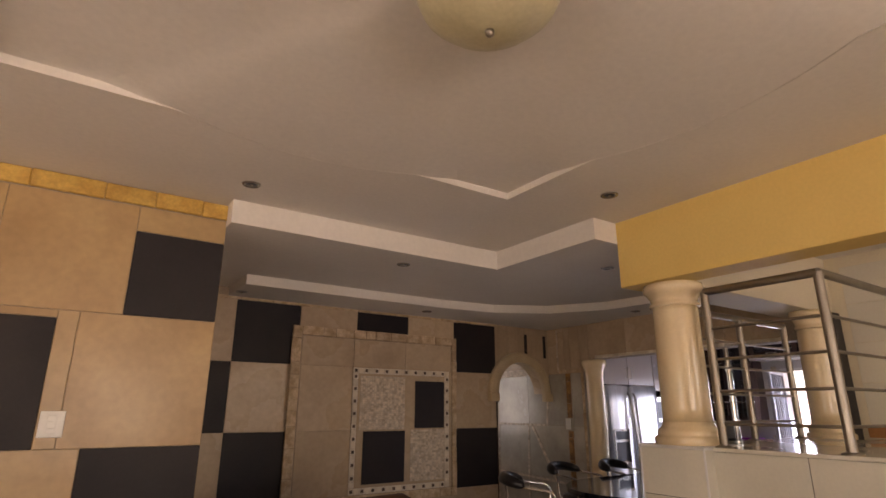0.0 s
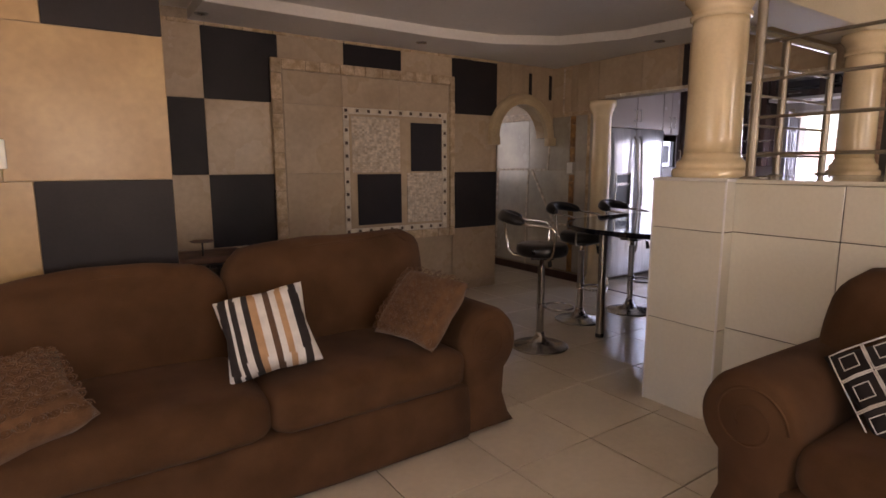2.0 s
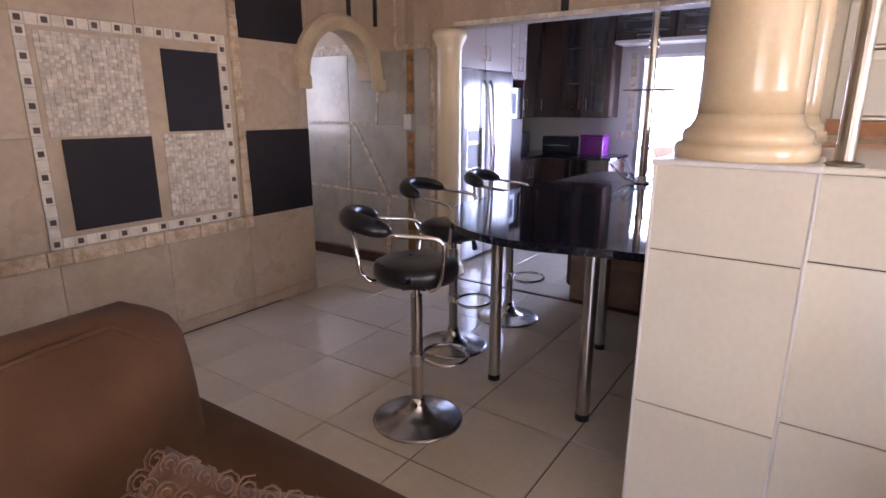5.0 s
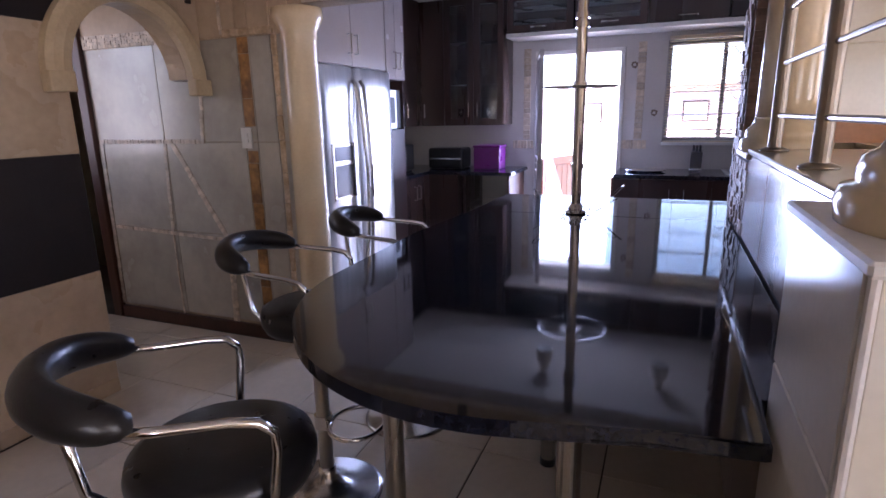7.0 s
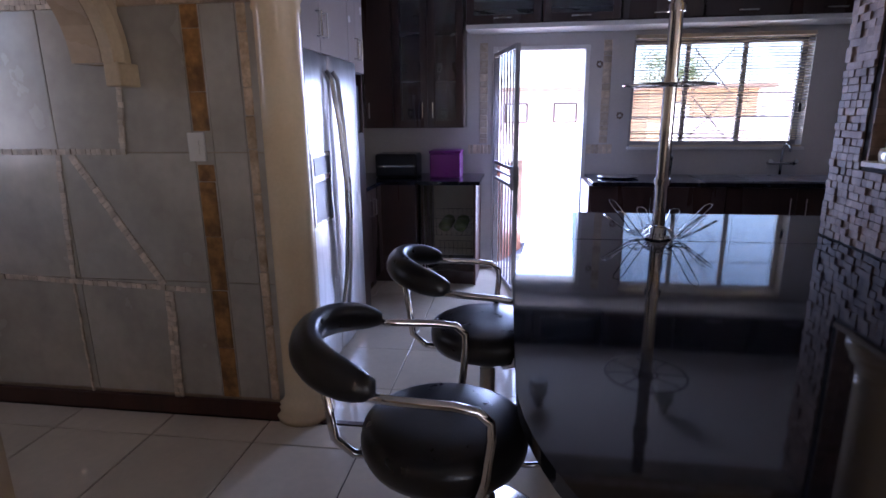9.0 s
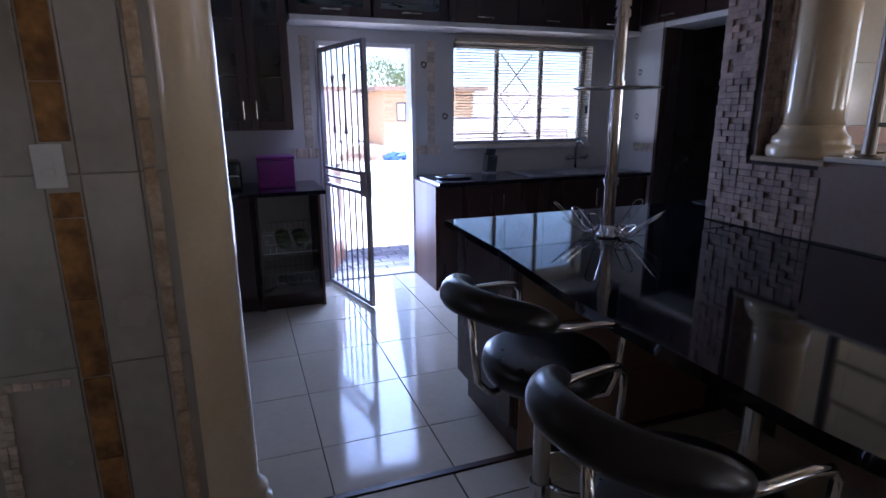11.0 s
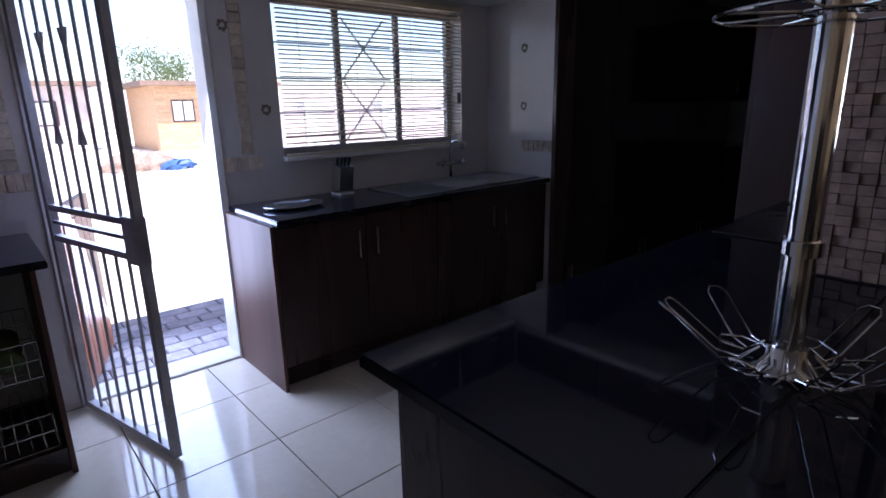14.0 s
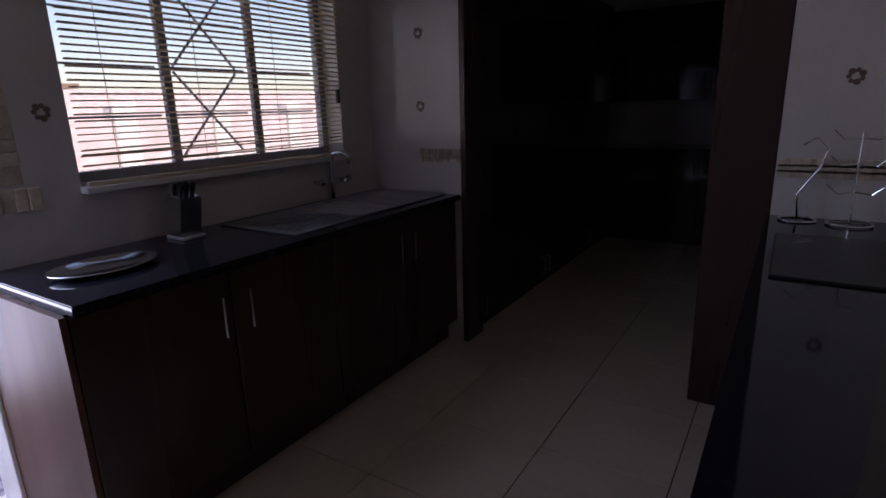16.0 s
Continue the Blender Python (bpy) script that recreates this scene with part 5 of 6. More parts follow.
# window
win = structure("window_1", cube(7.77, 0.93, 1.11, 7.81, 0.97, 1.98), "gate_paint", "steel window with burglar bars")
for nm, e in (("window_frame", (7.77, 2.27, 1.11, 7.81, 2.31, 1.98)), ("window_frame", (7.77, 0.97, 1.11, 7.81, 2.27, 1.15)), ("window_frame", (7.77, 0.97, 1.94, 7.81, 2.27, 1.98)), ("mullion", (7.775, 1.38, 1.15, 7.805, 1.415, 1.94)), ("mullion", (7.775, 1.83, 1.15, 7.805, 1.865, 1.94))):
    part(nm, cube(*e), "gate_paint", win)
for y0, y1 in ((0.97, 1.38), (1.415, 1.83), (1.865, 2.27)):
    p = part("pane", cube(7.788, y0, 1.15, 7.792, y1, 1.94), "glass", win)
    p.visible_shadow = False
for y0 in (0.97, 1.415, 1.865):
    y1 = y0 + 0.41
    for k in range(1, 4):
        z = 1.15 + 0.79 * k / 4
        part("burglar_bar", rod(bmesh.new(), (7.835, y0, z), (7.835, y1, z), 0.005, 6), "gate_paint", win)
for s in (-1, 1):
    for q in (0, 1):
        part("burglar_bar", tube(bmesh.new(), [(7.84, 1.62 - s * 0.16, 1.17 + q * 0.38), (7.84, 1.62 + s * 0.16, 1.17 + q * 0.38 + 0.36)], 0.006, 6), "gate_paint", win)
part("window_sill", cube(7.61, 0.925, 1.085, 7.77, 2.315, 1.1095, 0.003), "white_paint", win)
blind = thing("venetian_blind", "cream venetian blind lowered over the kitchen window, slats half open", "blind", "", (7.635, 0.945, 2.005))
part("headrail", cube(-0.02, 0, -0.03, 0.02, 1.355, 0.0, 0.003), "blind", blind)
N_SLAT = 36
slat_mesh = None
for k in range(N_SLAT):
    z = -0.045 - k * 0.0231
    if slat_mesh is None:
        bm = bmesh.new()
        rows = []
        for j in range(5):
            u = j / 4 - 0.5
            rows.append([bm.verts.new((u * 0.024, y, 0.0022 * (1 - 4 * u * u))) for y in (0.0, 1.355)])
        for a, b in zip(rows, rows[1:]):
            bm.faces.new((a[0], b[0], b[1], a[1]))
        res = bmesh.ops.solidify(bm, geom=bm.faces[:], thickness=0.0006)
        o = part("slat", bm, "blind", blind)
        slat_mesh = o.data
    else:
        o = new("slat", slat_mesh)
        o.parent = blind
    o.matrix_basis = pose(0, 0, z, 0, 14 + rng.uniform(-3, 3), 0) if k < N_SLAT - 5 else pose(0, 0, z + 0.005 * (k - N_SLAT + 5), rng.uniform(-0.6, 0.6), 20, 0)
part("bottom_rail", cube(-0.012, 0, -0.895, 0.012, 1.355, -0.88, 0.002), "blind", blind)
for y in (0.12, 0.46, 0.87, 1.24):
    part("ladder_cord", rod(bmesh.new(), (-0.014, y, -0.89), (-0.014, y, -0.02), 0.0014, 5), "blind", blind)
part("cord", rod(bmesh.new(), (-0.03, 0.06, -0.55), (-0.03, 0.06, -0.02), 0.0015, 5), "blind", blind)
part("cord_toggle", rod(bmesh.new(), (-0.03, 0.06, -0.62), (-0.03, 0.06, -0.55), 0.012, 10), "plastic_black", blind)

# decorated wall tiles


def motif(at, along):
    t = thing("painted_motif", "small brown painted leaf motif on the white kitchen tiles", "tile motif", "tile motifs")
    t.matrix_basis = Matrix.Translation(at) @ pose(0, 0, 0, 0, 0, along)
    bm = bmesh.new()
    for k in range(7):
        a = k * 0.9
        bmesh.ops.create_cone(bm, cap_ends=True, segments=7, radius1=0.009 + 0.003 * (k % 2), radius2=0.006, depth=0.0015, matrix=Matrix.Translation((0.021 * math.cos(a), 0, 0.021 * math.sin(a))) @ pose(0, 0, 0, 90, 0, 0))
    part("leaves", bm, "motif", t)


motif((DOOR_X - 0.001, 2.578, 1.788), 90)
motif((DOOR_X - 0.001, 2.39, 1.37), 90)
motif((7.31, 0.661, 1.74), 0)
motif((7.31, 0.661, 1.357), 0)
motif((5.36, 0.756, 1.42), 0)

# ---- outdoors ----
path = structure("pavement", cube(7.81, 1.2, -0.12, 8.97, 5.6, -0.07), "darkgrout", "grey brick paving outside the back door")


def house(name, label, x, y, w, d, h, wall, turn=0.0):
    t = thing(name, label, "house", "", (x, y, -0.085), turn)
    bm = cube(0, 0, 0, d, w, h)
    part("wall", bm, wall, t)
    part("roof", prism([(-0.5, -0.5), (d + 0.5, -0.5), (d + 0.5, w + 0.5), (-0.5, w + 0.5)], h, h + 0.16), "roof", t)
    return t


hb = house("brick_outbuilding", "orange face brick outbuilding with a brown roof across the yard", 27.0, -6.2, 4.2, 4.0, 2.35, "brick")
for r in range(29):
    for k in range(10):
        off = 0.1 if r % 2 else 0.0
        if 2.75 < off + k * 0.42 < 3.5 and 1.0 < r * 0.079 < 1.9:
            continue
        o = piece("brick", hb, "brick", -0.012, 0.01 + off + k * 0.41, 0.01 + r * 0.079, 0.0, 0.01 + off + k * 0.41 + 0.395, 0.01 + r * 0.079 + 0.068, 0.003)
w = part("window", cube(-0.03, 2.85, 1.05, 0.0, 3.65, 1.85), "darkwood", hb)
for k in range(2):
    part("pane", cube(-0.036, 2.90 + k * 0.38, 1.10, -0.031, 3.23 + k * 0.38, 1.80), "white_paint", w)
hp = house("pink_house", "pale pink plastered house with a brown roof beyond the yard", 30.0, -0.4, 9.0, 5.0, 2.45, "pinkwall")
for k in range(3):
    w = part("window", cube(-0.03, 1.0 + k * 2.3, 1.0, 0.0, 2.1 + k * 2.3, 1.9), "darkwood", hp)
    part("pane", cube(-0.036, 1.08 + k * 2.3, 1.06, -0.031, 2.02 + k * 2.3, 1.84), "white_paint", w)
gw = thing("garden_wall", "pale plastered boundary wall with piers along the yard", "garden wall", "", (15.5, -14, -0.085))
part("wall", cube(0, 0, 0, 0.2, 14.0, 1.35), "pinkwall", gw)
for k in range(8):
    part("pier", cube(-0.08, k * 1.95, 0, 0.28, k * 1.95 + 0.4, 1.6, 0.02), "concrete", gw)
heap = thing("covered_heap", "low grey heap with a blue sheet lying in the yard", "heap", "", (20.5, 0.2, -0.085))
bm = bmesh.new()
bmesh.ops.create_icosphere(bm, subdivisions=4, radius=1)
for v in bm.verts:
    v.co = Vector((v.co.x * 0.6, v.co.y * 0.9, max(0, v.co.z) * 0.45)) * (1 + 0.25 * noise.noise(v.co * 2.5))
part("mound", bm, "pinkstone", heap, smooth=True)
bm = bmesh.new()
bmesh.ops.create_icosphere(bm, subdivisions=3, radius=1)
for v in bm.verts:
    v.co = Vector((v.co.x * 0.3 - 0.5, v.co.y * 0.4 - 0.7, max(0, v.co.z) * 0.25)) * (1 + 0.3 * noise.noise(v.co * 3))
part("sheet", bm, "blueplastic", heap)


def tree(x, y, h, seed):
    r = random.Random(seed)
    t = thing("tree", "leafy garden tree beyond the yard", "tree", "", (x, y, -0.085))
    bm = bmesh.new()
    rod(bm, (0, 0, 0), (0.1, 0, h * 0.45), 0.16, 10, 0.10)
    tips = []
    for k in range(7):
        a = k * 0.9 + r.random()
        tip = Vector((math.cos(a) * h * 0.25, math.sin(a) * h * 0.25, h * (0.6 + 0.3 * r.random())))
        rod(bm, (0.1, 0, h * 0.42), tip, 0.07, 6, 0.02)
        tips.append(tip)
    part("trunk", bm, "bark", t)
    verts, faces = [], []
    for _ in range(2600):
        c = r.choice(tips) + Vector((r.gauss(0, h * 0.09), r.gauss(0, h * 0.09), r.gauss(0, h * 0.08)))
        a, b = Vector((r.gauss(0, 1), r.gauss(0, 1), r.gauss(0, 1))).normalized() * 0.10, Vector((r.gauss(0, 1), r.gauss(0, 1), r.gauss(0, 1))).normalized() * 0.07
        n = len(verts)
        verts += [c - a, c + b, c + a, c - b]
        faces.append((n, n + 1, n + 2, n + 3))
    me = bpy.data.meshes.new("crown")
    me.from_pydata(verts, [], faces)
    me.materials.append(M["leaf"])
    o = new("crown", me)
    o.parent = t
    tagged(o, kind="stuff")


tree(52.0, -9.0, 6.2, 2)

# ---- tiles and stones, laid last ----
X0, Y0, TX, TY = 1.757, 1.435, 0.494, 0.488


def floor_tiles(x0, x1, y0, y1, ox, oy, tx, ty, skip, g=0.0032):
    i0, i1 = math.floor((x0 - ox) / tx), math.ceil((x1 - ox) / tx)
    j0, j1 = math.floor((y0 - oy) / ty), math.ceil((y1 - oy) / ty)
    for i in range(i0, i1):
        for j in range(j0, j1):
            a, b = max(x0, ox + i * tx), min(x1, ox + (i + 1) * tx)
            c, d = max(y0, oy + j * ty), min(y1, oy + (j + 1) * ty)
            if b - a < 0.03 or d - c < 0.03 or skip((a + b) / 2, (c + d) / 2):
                continue
            piece("floor_tile", floor, "floor", a + g, c + g, -GROUT, b - g, d - g, 0.0, 0.0015)


floor_tiles(-1.2, 4.90, -1.0, 8.6, X0, Y0, TX, TY, lambda x, y: (x > 3.2 and y < 2.0) or (x < 0.65 and y > 3.25) or (x < 3.9 and y > 5.0))
floor_tiles(4.935, 7.655, -2.9, 4.96, 5.76, 3.37, 0.497, 0.488, lambda x, y: x < 5.14 and y < 1.9, 0.002)
structure("floor_hidden", cube(-3.6, -3.8, -GROUT, -1.2, 3.2, 0), "floor", "cream porcelain floor behind the walk")

# feature wall
S = 0.58
for c in range(6):
    x0 = 4.08 - S * (c + 1)
    for r in range(5):
        z0 = 1.82 - S * (r - 1) - S
        z0, z1 = [(1.82, 2.38), (1.24, 1.82), (0.66, 1.24), (0.08, 0.66), (0.0, 0.08)][r]
        inframe = 1.68 < x0 + 0.29 < 3.5
        dark = (c == 0 and r in (0, 2)) or (c == 4 and r in (0, 2)) or (c == 5 and r == 1)
        mat = "black" if dark else "beige"
        a, b = x0, x0 + S
        if inframe:
            if r in (1, 2):
                continue
            if r == 0:
                on_y("wall_tile", wall_feature, "black" if c == 2 else "beige", FEATURE_Y + GROUT, -GROUT, a, b, 2.17, z1)
                continue
        if r == 0 and c == 4:
            b = 1.76
        on_y("wall_tile", wall_feature, mat, FEATURE_Y + GROUT, -GROUT, max(a, 0.62), b, z0, z1)
for z0, z1 in ((1.82, 2.38),):
    on_y("wall_tile", wall_feature, "beige", FEATURE_Y + GROUT, -0.007, 1.66, 1.76, 1.24, 1.82)

# raised panel
P = FEATURE_Y - 0.04
panel = structure("wall_panel", cube(1.70, P + GROUT, 0.66, 3.50, FEATURE_Y, 2.17), "grout", "raised beige panel framed in split stone")
for x0, x1 in ((1.78, 2.30), (2.30, 2.87), (2.87, 3.43)):
    on_y("wall_tile", panel, "beige", P + GROUT, -0.007, x0, x1, 1.815, 2.08)
for z0, z1 in ((0.685, 1.24), (1.24, 1.815)):
    on_y("wall_tile", panel, "beige", P + GROUT, -0.007, 1.78, 2.30, z0, z1)
    on_y("wall_tile", panel, "beige", P + GROUT, -0.007, 3.405, 3.44, z0, z1)
rng = random.Random(11)


def rough_strip(parent, horizontal, a0, a1, b0, b1, face, mat="rough", axis="y", lo=0.10, hi=0.26, out=0.02):
    """A line of split stone blocks of uneven length."""
    a = a0
    while a < a1 - 0.01:
        n = min(a1, a + rng.uniform(lo, hi))
        if a1 - n < lo * 0.5:
            n = a1
        t = -(out + rng.uniform(-0.004, 0.006))
        s = (a, n, b0, b1) if horizontal else (b0, b1, a, n)
        (on_y if axis == "y" else on_x)("stone", parent, mat, face, t, *s, gap=0.001, bevel=0.005)
        a = n


rough_strip(panel, False, 0.68, 2.17, 1.68, 1.77, P + GROUT)
rough_strip(panel, True, 1.77, 3.44, 2.085, 2.17, P + GROUT)
rough_strip(panel, False, 0.68, 2.17, 3.44, 3.50, P + GROUT)
rough_strip(panel, True, 1.68, 3.50, 0.60, 0.68, P + GROUT)
rough_strip(wall_feature, True, 0.7, 4.08, 2.355, 2.385, FEATURE_Y + GROUT, out=0.012)

# mosaic picture
PF = P + 0.001
MX0, MX1, MZ0, MZ1 = 2.30, 3.405, 0.685, 1.815
n_x, n_z = 20, 20
for k in range(n_x):
    a = MX0 + (MX1 - MX0) * k / n_x
    for z in (MZ0, MZ1 - 0.055):
        on_y("border_tile", panel, "whitemos", PF, -0.006, a, a + (MX1 - MX0) / n_x, z, z + 0.055, 0.001, 0.001)
        if k % 2 == 0:
            on_y("border_dot", panel, "brownmos", PF - 0.006, -0.003, a + 0.014, a + 0.042, z + 0.014, z + 0.042, 0.0, 0.0008)
for k in range(n_z - 2):
    z = MZ0 + 0.055 + (MZ1 - MZ0 - 0.11) * k / (n_z - 2)
    for a in (MX0, MX1 - 0.055):
        on_y("border_tile", panel, "whitemos", PF, -0.006, a, a + 0.055, z, z + (MZ1 - MZ0 - 0.11) / (n_z - 2), 0.001, 0.001)
        if k % 2 == 1:
            on_y("border_dot", panel, "brownmos", PF - 0.006, -0.003, a + 0.014, a + 0.042, z + 0.014, z + 0.042, 0.0, 0.0008)
on_y("wall_tile", panel, "beige", PF, -0.004, MX0 + 0.055, MX1 - 0.055, MZ0 + 0.055, MZ1 - 0.055, 0)
on_y("wall_tile", panel, "black", PF - 0.004, -0.006, 2.424, 2.88, 0.765, 1.232)
on_y("wall_tile", panel, "black", PF - 0.004, -0.006, 2.985, 3.342, 1.25, 1.708)


def block(verts, faces, x0, y0, z0, x1, y1, z1):
    n = len(verts)
    verts += [(x0, y0, z0), (x1, y0, z0), (x1, y1, z0), (x0, y1, z0), (x0, y0, z1), (x1, y0, z1), (x1, y1, z1), (x0, y1, z1)]
    faces += [(n, n + 3, n + 2, n + 1), (n + 4, n + 5, n + 6, n + 7), (n, n + 1, n + 5, n + 4), (n + 1, n + 2, n + 6, n + 5), (n + 2, n + 3, n + 7, n + 6), (n + 3, n, n + 4, n + 7)]


def stuff(name, verts, faces, mat, parent, label=""):
    me = bpy.data.meshes.new(name)
    me.from_pydata(verts, [], faces)
    me.materials.append(M[mat])
    o = new(name, me)
    o.parent = parent
    return tagged(o, label=label, kind="stuff")


def mosaic_field(parent, x0, x1, z0, z1, face, size, mat, label):
    verts, faces = [], []
    nx, nz = int((x1 - x0) / size), int((z1 - z0) / (size * 0.75))
    for i in range(nx):
        for j in range(nz):
            a, b = x0 + (x1 - x0) * i / nx, z0 + (z1 - z0) * j / nz
            t = 0.004 + rng.random() * 0.006
            block(verts, faces, a, face - t, b, a + (x1 - x0) / nx - 0.0012, face, b + (z1 - z0) / nz - 0.0012)
    return stuff("mosaic_field", verts, faces, mat, parent, label)


mosaic_field(panel, 2.38, 2.87, 1.245, 1.74, PF - 0.004, 0.024, "pebble", "cream split stone mosaic")
mosaic_field(panel, 2.945, 3.345, 0.765, 1.238, PF - 0.004, 0.024, "pebble", "cream split stone mosaic")

# bars and tiles over the arch
for x in (4.555, 4.86):
    on_y("dark_bar", wall_feature, "black", FEATURE_Y + GROUT, -GROUT - 0.003, x - 0.022, x + 0.022, 2.03, 2.30)
# left wall
for x0, x1, z0, z1, m in [(0.225, LEFT_X, 1.90, 2.36, "black"), (0.225, LEFT_X, 2.36, 2.50, "warm"), (-0.35, 0.225, 1.90, 2.50, "warm"), (-0.94, -0.35, 1.90, 2.50, "warm"),
                          (0.62 - 0.58, LEFT_X, 1.247, 1.90, "warm"), (-0.55, -0.05, 1.247, 1.86, "black"), (-0.05, 0.04, 1.247, 1.90, "warm"), (-0.55, -0.05, 1.86, 1.90, "warm"), (-1.13, -0.55, 1.247, 1.90, "warm"),
                          (0.14, LEFT_X, 0.66, 1.247, "black"), (-0.44, 0.14, 0.66, 1.247, "warm"), (-1.02, -0.44, 0.66, 1.247, "black"), (0.14, LEFT_X, 0.12, 0.66, "warm"), (-0.44, 0.14, 0.12, 0.66, "warm"), (-1.02, -0.44, 0.12, 0.66, "warm")]:
    on_y("wall_tile", wall_left, m, LEFT_Y + GROUT, -GROUT, x0, x1, z0, z1)
for k in range(5):
    on_x("wall_tile", wall_left, "warm", LEFT_X - GROUT, GROUT, LEFT_Y, LEFT_Y + 0.8, k * 0.52, (k + 1) * 0.52)
    on_x("wall_tile", wall_left, "beige", LEFT_X - GROUT, GROUT, LEFT_Y + 0.8, FEATURE_Y, k * 0.52, (k + 1) * 0.52)
rough_strip(wall_left, True, -1.2, LEFT_X, 2.505, 2.598, LEFT_Y + GROUT, "gold", lo=0.22, hi=0.34, out=0.022)

# east wall: grey marble with stone lines
YS = [4.225, 4.36, 4.51, 4.60, 5.25, 5.87]
ZS = [0.10, 0.67, 1.25, 1.84, 2.38]
for y0, y1 in zip(YS, YS[1:]):
    for z0, z1 in zip(ZS, ZS[1:]):
        on_x("wall_tile", wall_east, "greybeige" if z1 < 1.9 else "beige", EAST_X + GROUT, -GROUT, y0, y1, z0, z1)
for k in range(6):
    on_x("wall_tile", wall_east, "greybeige", EAST_X + GROUT, -GROUT, 6.7 + 0.3 * k, 7.0 + 0.3 * k, 0.1, 2.38)
bm = cube(EAST_X - 0.018, 4.23, 0.0, EAST_X + GROUT, 5.868, 0.085, 0.006, 2)
structure("baseboard", bm, "darkwood", "dark mahogany skirting board")
E_FACE = EAST_X + 0.0005
rough_strip(wall_east, False, 0.10, 1.20, 4.515, 4.593, E_FACE, "brownstone", "x", 0.12, 0.3, 0.006)
rough_strip(wall_east, False, 1.34, 1.84, 4.515, 4.593, E_FACE, "brownstone", "x", 0.12, 0.3, 0.006)
rough_strip(wall_east, True, 4.33, 4.69, 1.84, 1.885, E_FACE, "rough", "x", 0.1, 0.2, 0.010)
rough_strip(wall_east, False, 0.10, 1.84, 4.31, 4.35, E_FACE, "rough", "x", 0.1, 0.25, 0.012)


def chips(y0, z0, y1, z1, width, rows=1, mat="pebble"):
    """A line of small split stone chips on the face of the east wall."""
    verts, faces = [], []
    a, b = Vector((y0, z0)), Vector((y1, z1))
    d = (b - a).normalized()
    n = Vector((-d.y, d.x))
    count = max(1, int((b - a).length / 0.024))
    for k in range(count):
        for r in range(rows):
            w = width / rows
            off = -width / 2 + r * w
            s0, s1 = k / count, (k + 1) / count
            out = 0.005 + rng.random() * 0.006
            jit = rng.uniform(-0.0015, 0.0015)
            quad = [a.lerp(b, s0) + n * (off + jit), a.lerp(b, s1) - d * 0.0015 + n * (off + jit), a.lerp(b, s1) - d * 0.0015 + n * (off + w - 0.0012 + jit), a.lerp(b, s0) + n * (off + w - 0.0012 + jit)]
            m = len(verts)
            verts += [(E_FACE, q.x, q.y) for q in quad] + [(E_FACE - out, q.x, q.y) for q in quad]
            faces += [(m + 4, m + 5, m + 6, m + 7), (m, m + 1, m + 5, m + 4), (m + 1, m + 2, m + 6, m + 5), (m + 2, m + 3, m + 7, m + 6), (m + 3, m, m + 4, m + 7)]
    me = bpy.data.meshes.new("stone_line")
    me.from_pydata(verts, [], faces)
    me.materials.append(M[mat])
    o = new("stone_line", me)
    o.parent = wall_east
    tagged(o, label="thin line of cream and brown stone chips", kind="stuff")


chips(5.84, 1.253, 4.915, 1.253, 0.026)
chips(4.93, 1.266, 4.895, 1.64, 0.026)
chips(4.895, 1.64, 5.06, 1.66, 0.022)
chips(5.06, 1.66, 5.075, 1.73, 0.02)
chips(5.253, 1.24, 5.285, 0.66, 0.026)
chips(5.287, 0.64, 5.285, 0.06, 0.012)
chips(5.19, 1.24, 4.823, 0.65, 0.034)
chips(5.817, 0.672, 4.62, 0.63, 0.024)
chips(4.805, 0.62, 4.825, 0.06, 0.045, 2)
chips(5.828, 1.24, 5.855, 0.10, 0.03)
chips(5.86, 1.885, 5.06, 1.875, 0.08, 4)
chips(4.70, 1.86, 4.70, 2.36, 0.022)
for k, (y0, y1) in enumerate(((2.10, 2.62), (2.62, 3.22), (3.27, 3.30), (3.33, 3.70), (3.70, 4.22))):
    on_x("wall_tile", wall_east, "beige", EAST_X + GROUT, -GROUT, y0, y1, LINTEL_Z, 2.38)
on_x("dark_bar", wall_east, "black", EAST_X + GROUT, -GROUT - 0.003, 3.215, 3.275, 2.0, 2.37)
rough_strip(wall_east, True, 2.12, 4.13, LINTEL_Z, LINTEL_Z + 0.035, EAST_X, "whitemos", "x", 0.04, 0.09, 0.014)
pil = structure("pilaster", lathe([(0.135, 0.0), (0.14, 0.03), (0.125, 0.055), (0.13, 0.075), (0.11, 0.10), (0.10, 0.13), (0.098, 1.80), (0.105, 1.82), (0.10, 1.84), (0.125, 1.89), (0.14, 1.92), (0.14, 1.97)], 36, (4.995, 4.22)), "column", "glossy cream column engaged in the wall end at the kitchen opening", smooth=True)
dfr = structure("door_2", cube(EAST_X - 0.03, 5.87, 0, EAST_X + 0.06, 5.95, 2.0, 0.004), "darkwood", "dark mahogany door frame of the corridor room")
part("head", cube(EAST_X - 0.03, 5.95, 1.93, EAST_X + 0.06, 6.57, 2.0), "darkwood", dfr)
part("jamb", cube(EAST_X - 0.03, 6.57, 0, EAST_X + 0.06, 6.65, 2.0), "darkwood", dfr)

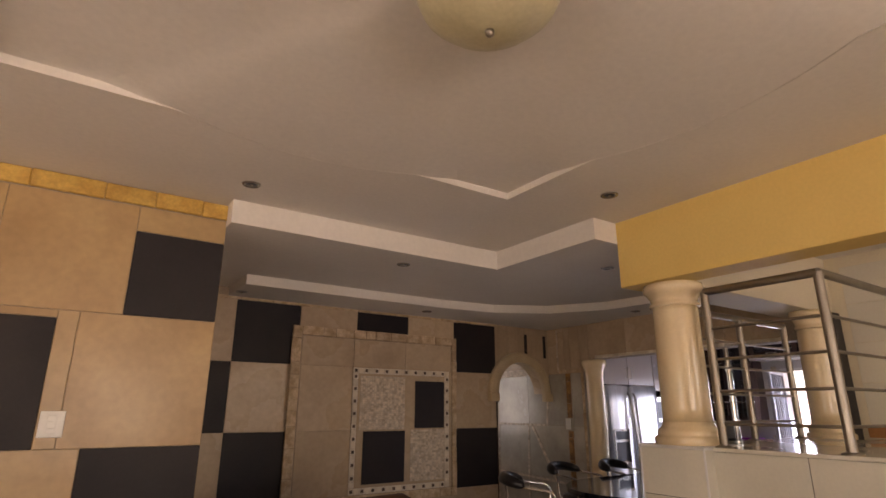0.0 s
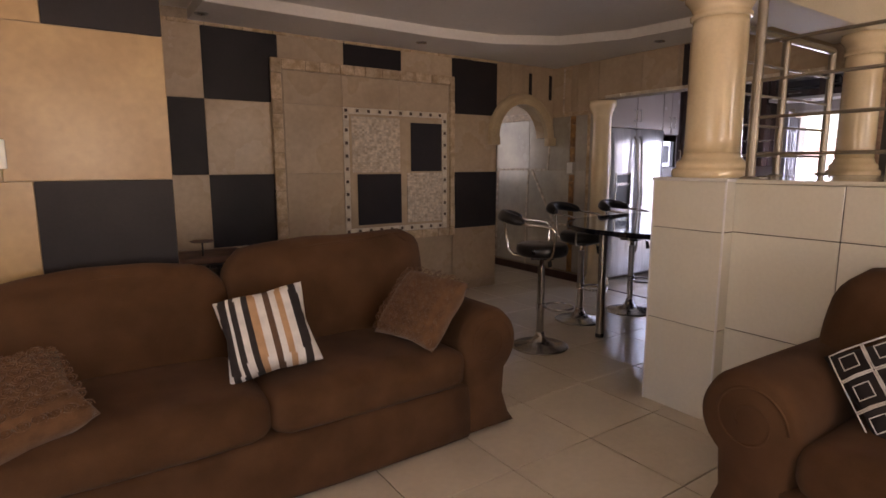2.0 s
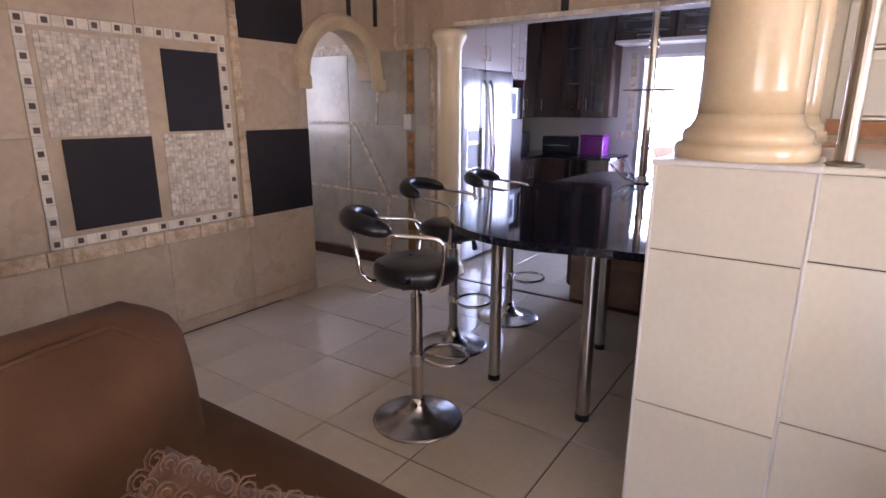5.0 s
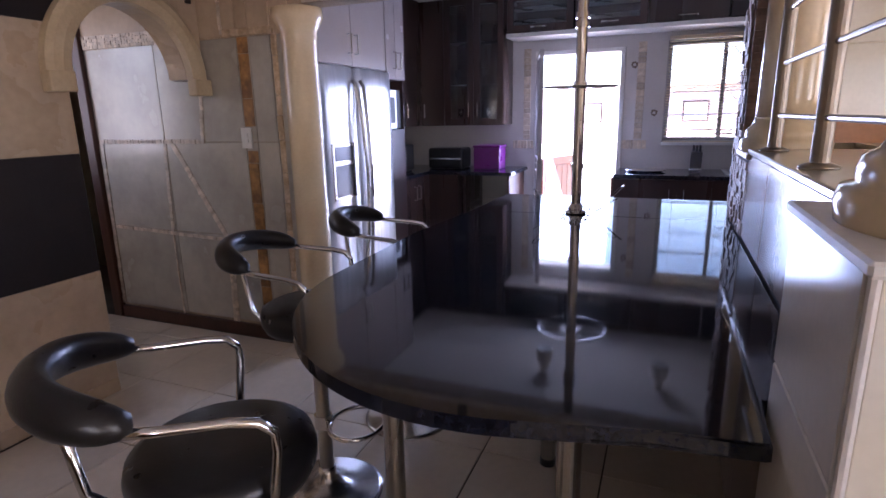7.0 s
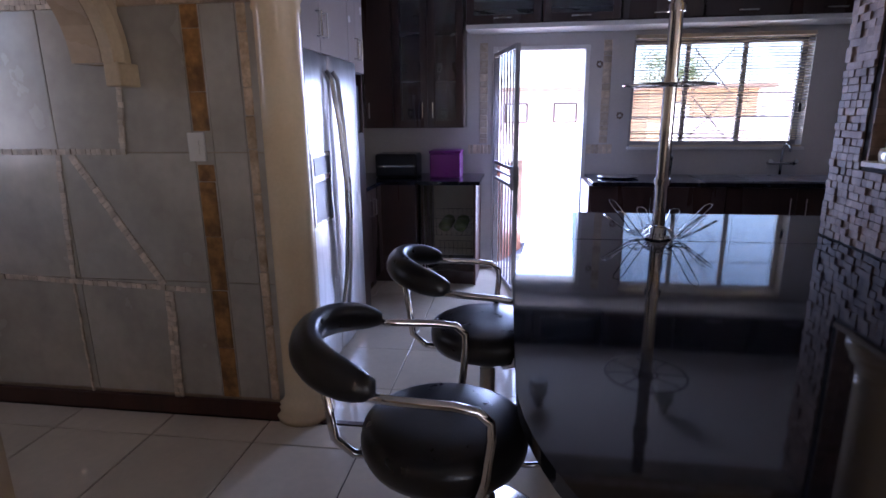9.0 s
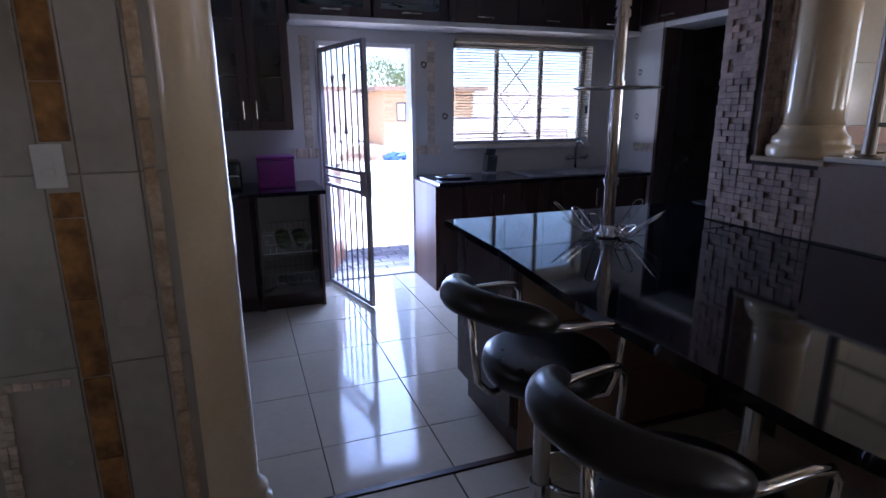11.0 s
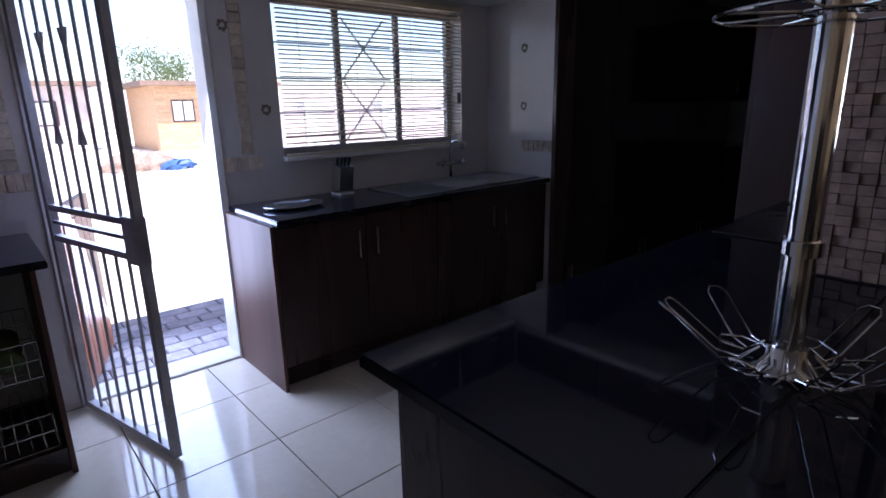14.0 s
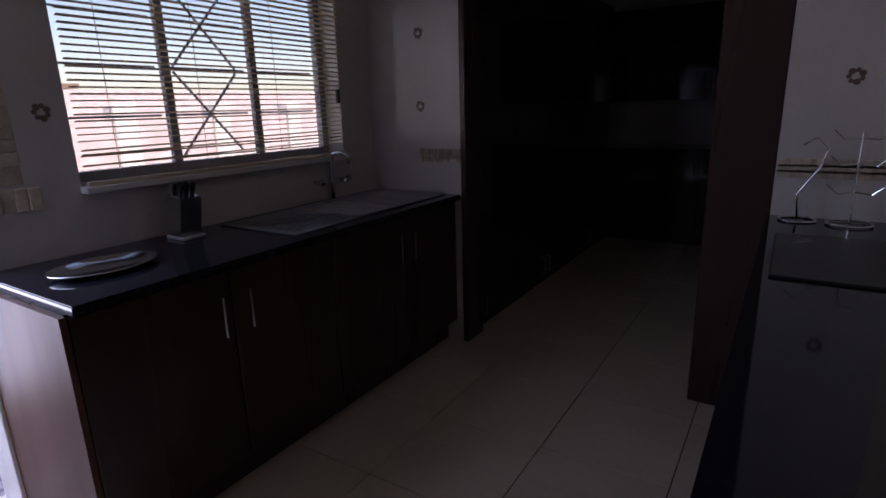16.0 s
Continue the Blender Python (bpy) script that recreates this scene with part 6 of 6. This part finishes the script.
# pier and half wall
PX, PY = 2.868, 1.685
PZ = [0.0, 0.482, 0.981, 1.235]
for z0, z1 in zip(PZ, PZ[1:]):
    on_x("wall_tile", pier, "whitetile", PX + GROUT, -GROUT, 1.689, 2.076, z0, z1, 0.0015)
    on_y("wall_tile", pier, "whitetile", PY + GROUT, -GROUT, 2.875, 2.96, z0, z1, 0.002)
    on_y("wall_tile", pier, "whitetile", 2.08 - GROUT, GROUT, 2.895, 3.24, z0, z1, 0.002)
for y in (1.687, 2.078):
    structure("trim", rod(bmesh.new(), (2.872, y, 0), (2.872, y, 1.236), 0.006, 8), "white_paint", "white plastic corner trim of the pier")
structure("trim", cube(2.860, 1.677, 1.228, 3.25, 2.088, 1.245, 0.004), "white_paint", "white edge trim on top of the pier")
hw = bpy.data.objects["wall_half"]
for z0, z1 in ((0.08, 0.49), (0.49, 0.981), (0.981, 1.22)):
    for k, (a, b) in enumerate(((1.226, 1.70), (0.733, 1.226), (0.24, 0.733), (-0.253, 0.24), (-0.746, -0.253))):
        on_x("wall_tile", hw, "whitetile", 2.96 + GROUT, -GROUT, a, b, z0, z1, 0.002)
structure("baseboard", cube(2.945, -0.8, 0, 2.97, 1.70, 0.085, 0.003), "orange", "orange tiled skirting under the half wall")
for k in range(3):
    for z0, z1 in ((0.0, 0.40), (0.40, 0.87), (0.905, 1.22)):
        on_y("wall_tile", hw, "bartile", 1.98 - GROUT, GROUT - 0.002, 3.25 + k * 0.457, 3.25 + (k + 1) * 0.457, z0, z1, 0.002)

uw = bpy.data.objects["wall_upper"]
for j in range(4):
    for k in range(9):
        on_x("wall_tile", uw, "whitetile", 5.049, -0.006, 1.68 - (k + 1) * 0.40, 1.68 - k * 0.40, UPPER_Z + 0.092 + j * 0.30, UPPER_Z + 0.092 + (j + 1) * 0.30, 0.0015)

# stone pillar at the counter
pillar = structure("pillar", cube(4.602, 1.70, 0.0, 4.92, 1.972, 1.20), "darkgrout", "pillar clad in pink brown split stone mosaic")
part("upper", cube(4.92, 1.74, 0.0, 5.13, 1.972, 2.17), "darkgrout", pillar)
part("cap_tile", cube(4.59, 1.70, 1.2005, 4.919, 1.990, 1.222, 0.004), "beige", pillar, "beige stone capping tile")
near = 0
verts, faces = [], []
cw, ch = 0.038, 0.028
for i in range(int(0.54 / cw)):
    for j in range(int(1.27 / ch)):
        a, z = 4.605 + i * cw, 0.905 + j * ch
        if a < 4.915 and z + ch > 1.20:
            continue
        t = 0.005 + rng.choice((0.0, 0.003, 0.005, 0.008))
        if near < 300 and 0.9 < z < 1.55:
            piece("stone", pillar, "pinkstone", a, 1.972, z, a + cw - 0.0008, 1.972 + t, z + ch - 0.0008, 0.0015)
            near += 1
        else:
            block(verts, faces, a, 1.972, z, a + cw - 0.0008, 1.972 + t, z + ch - 0.0008)
for j in range(int(1.27 / ch)):
    z = 0.905 + j * ch
    for k in range(6):
        y = 1.972 - (k + 1) * cw
        t = 0.005 + rng.choice((0.0, 0.003, 0.005))
        block(verts, faces, 5.141, y, z, 5.141 + t, y + cw - 0.0008, z + ch - 0.0008)
        if z + ch > 1.225:
            block(verts, faces, 4.92 - t, y, z, 4.92, y + cw - 0.0008, z + ch - 0.0008)
        else:
            block(verts, faces, 4.602 - t, y, z, 4.602, y + cw - 0.0008, z + ch - 0.0008)
stuff("stone_cladding", verts, faces, "pinkstone", pillar, "pink brown split stone mosaic")

# kitchen wall borders
for y in (3.545, 2.517):
    rough_strip(wall_door, False, 1.14, 1.98, y - 0.035, y + 0.035, DOOR_X, "pebble", "x", 0.03, 0.07, 0.006)
rough_strip(wall_door, True, 3.475, 3.68, 1.05, 1.13, DOOR_X, "pebble", "x", 0.02, 0.04, 0.006)
rough_strip(wall_door, True, 2.44, 2.655, 1.05, 1.13, DOOR_X, "pebble", "x", 0.02, 0.04, 0.006)
wss = bpy.data.objects["wall_sink_side"]
verts, faces = [], []
for i in range(12):
    for j in range(3):
        block(verts, faces, 7.06 + i * 0.022, 0.66, 1.05 + j * 0.022, 7.08 + i * 0.022, 0.665 + 0.002 * (i % 2), 1.08 + j * 0.022)
stuff("border_mosaic", verts, faces, "pebble", wss, "cream and brown mosaic border")
verts, faces = [], []
for i in range(20):
    for j in range(3):
        block(verts, faces, 5.145 + i * 0.021, 0.755, 1.05 + j * 0.022, 5.165 + i * 0.021, 0.76 + 0.002 * (i % 2), 1.08 + j * 0.022)
stuff("border_mosaic", verts, faces, "pebble", bpy.data.objects["wall_hob"], "cream and brown mosaic border")

# pavers
for i in range(8):
    for j in range(20):
        piece("paver", path, "paver", 7.825 + i * 0.13, 1.25 + j * 0.215 + (0.1 if i % 2 else 0), -0.07, 7.825 + i * 0.13 + 0.122, 1.25 + j * 0.215 + 0.207 + (0.1 if i % 2 else 0), -0.03, 0.008)
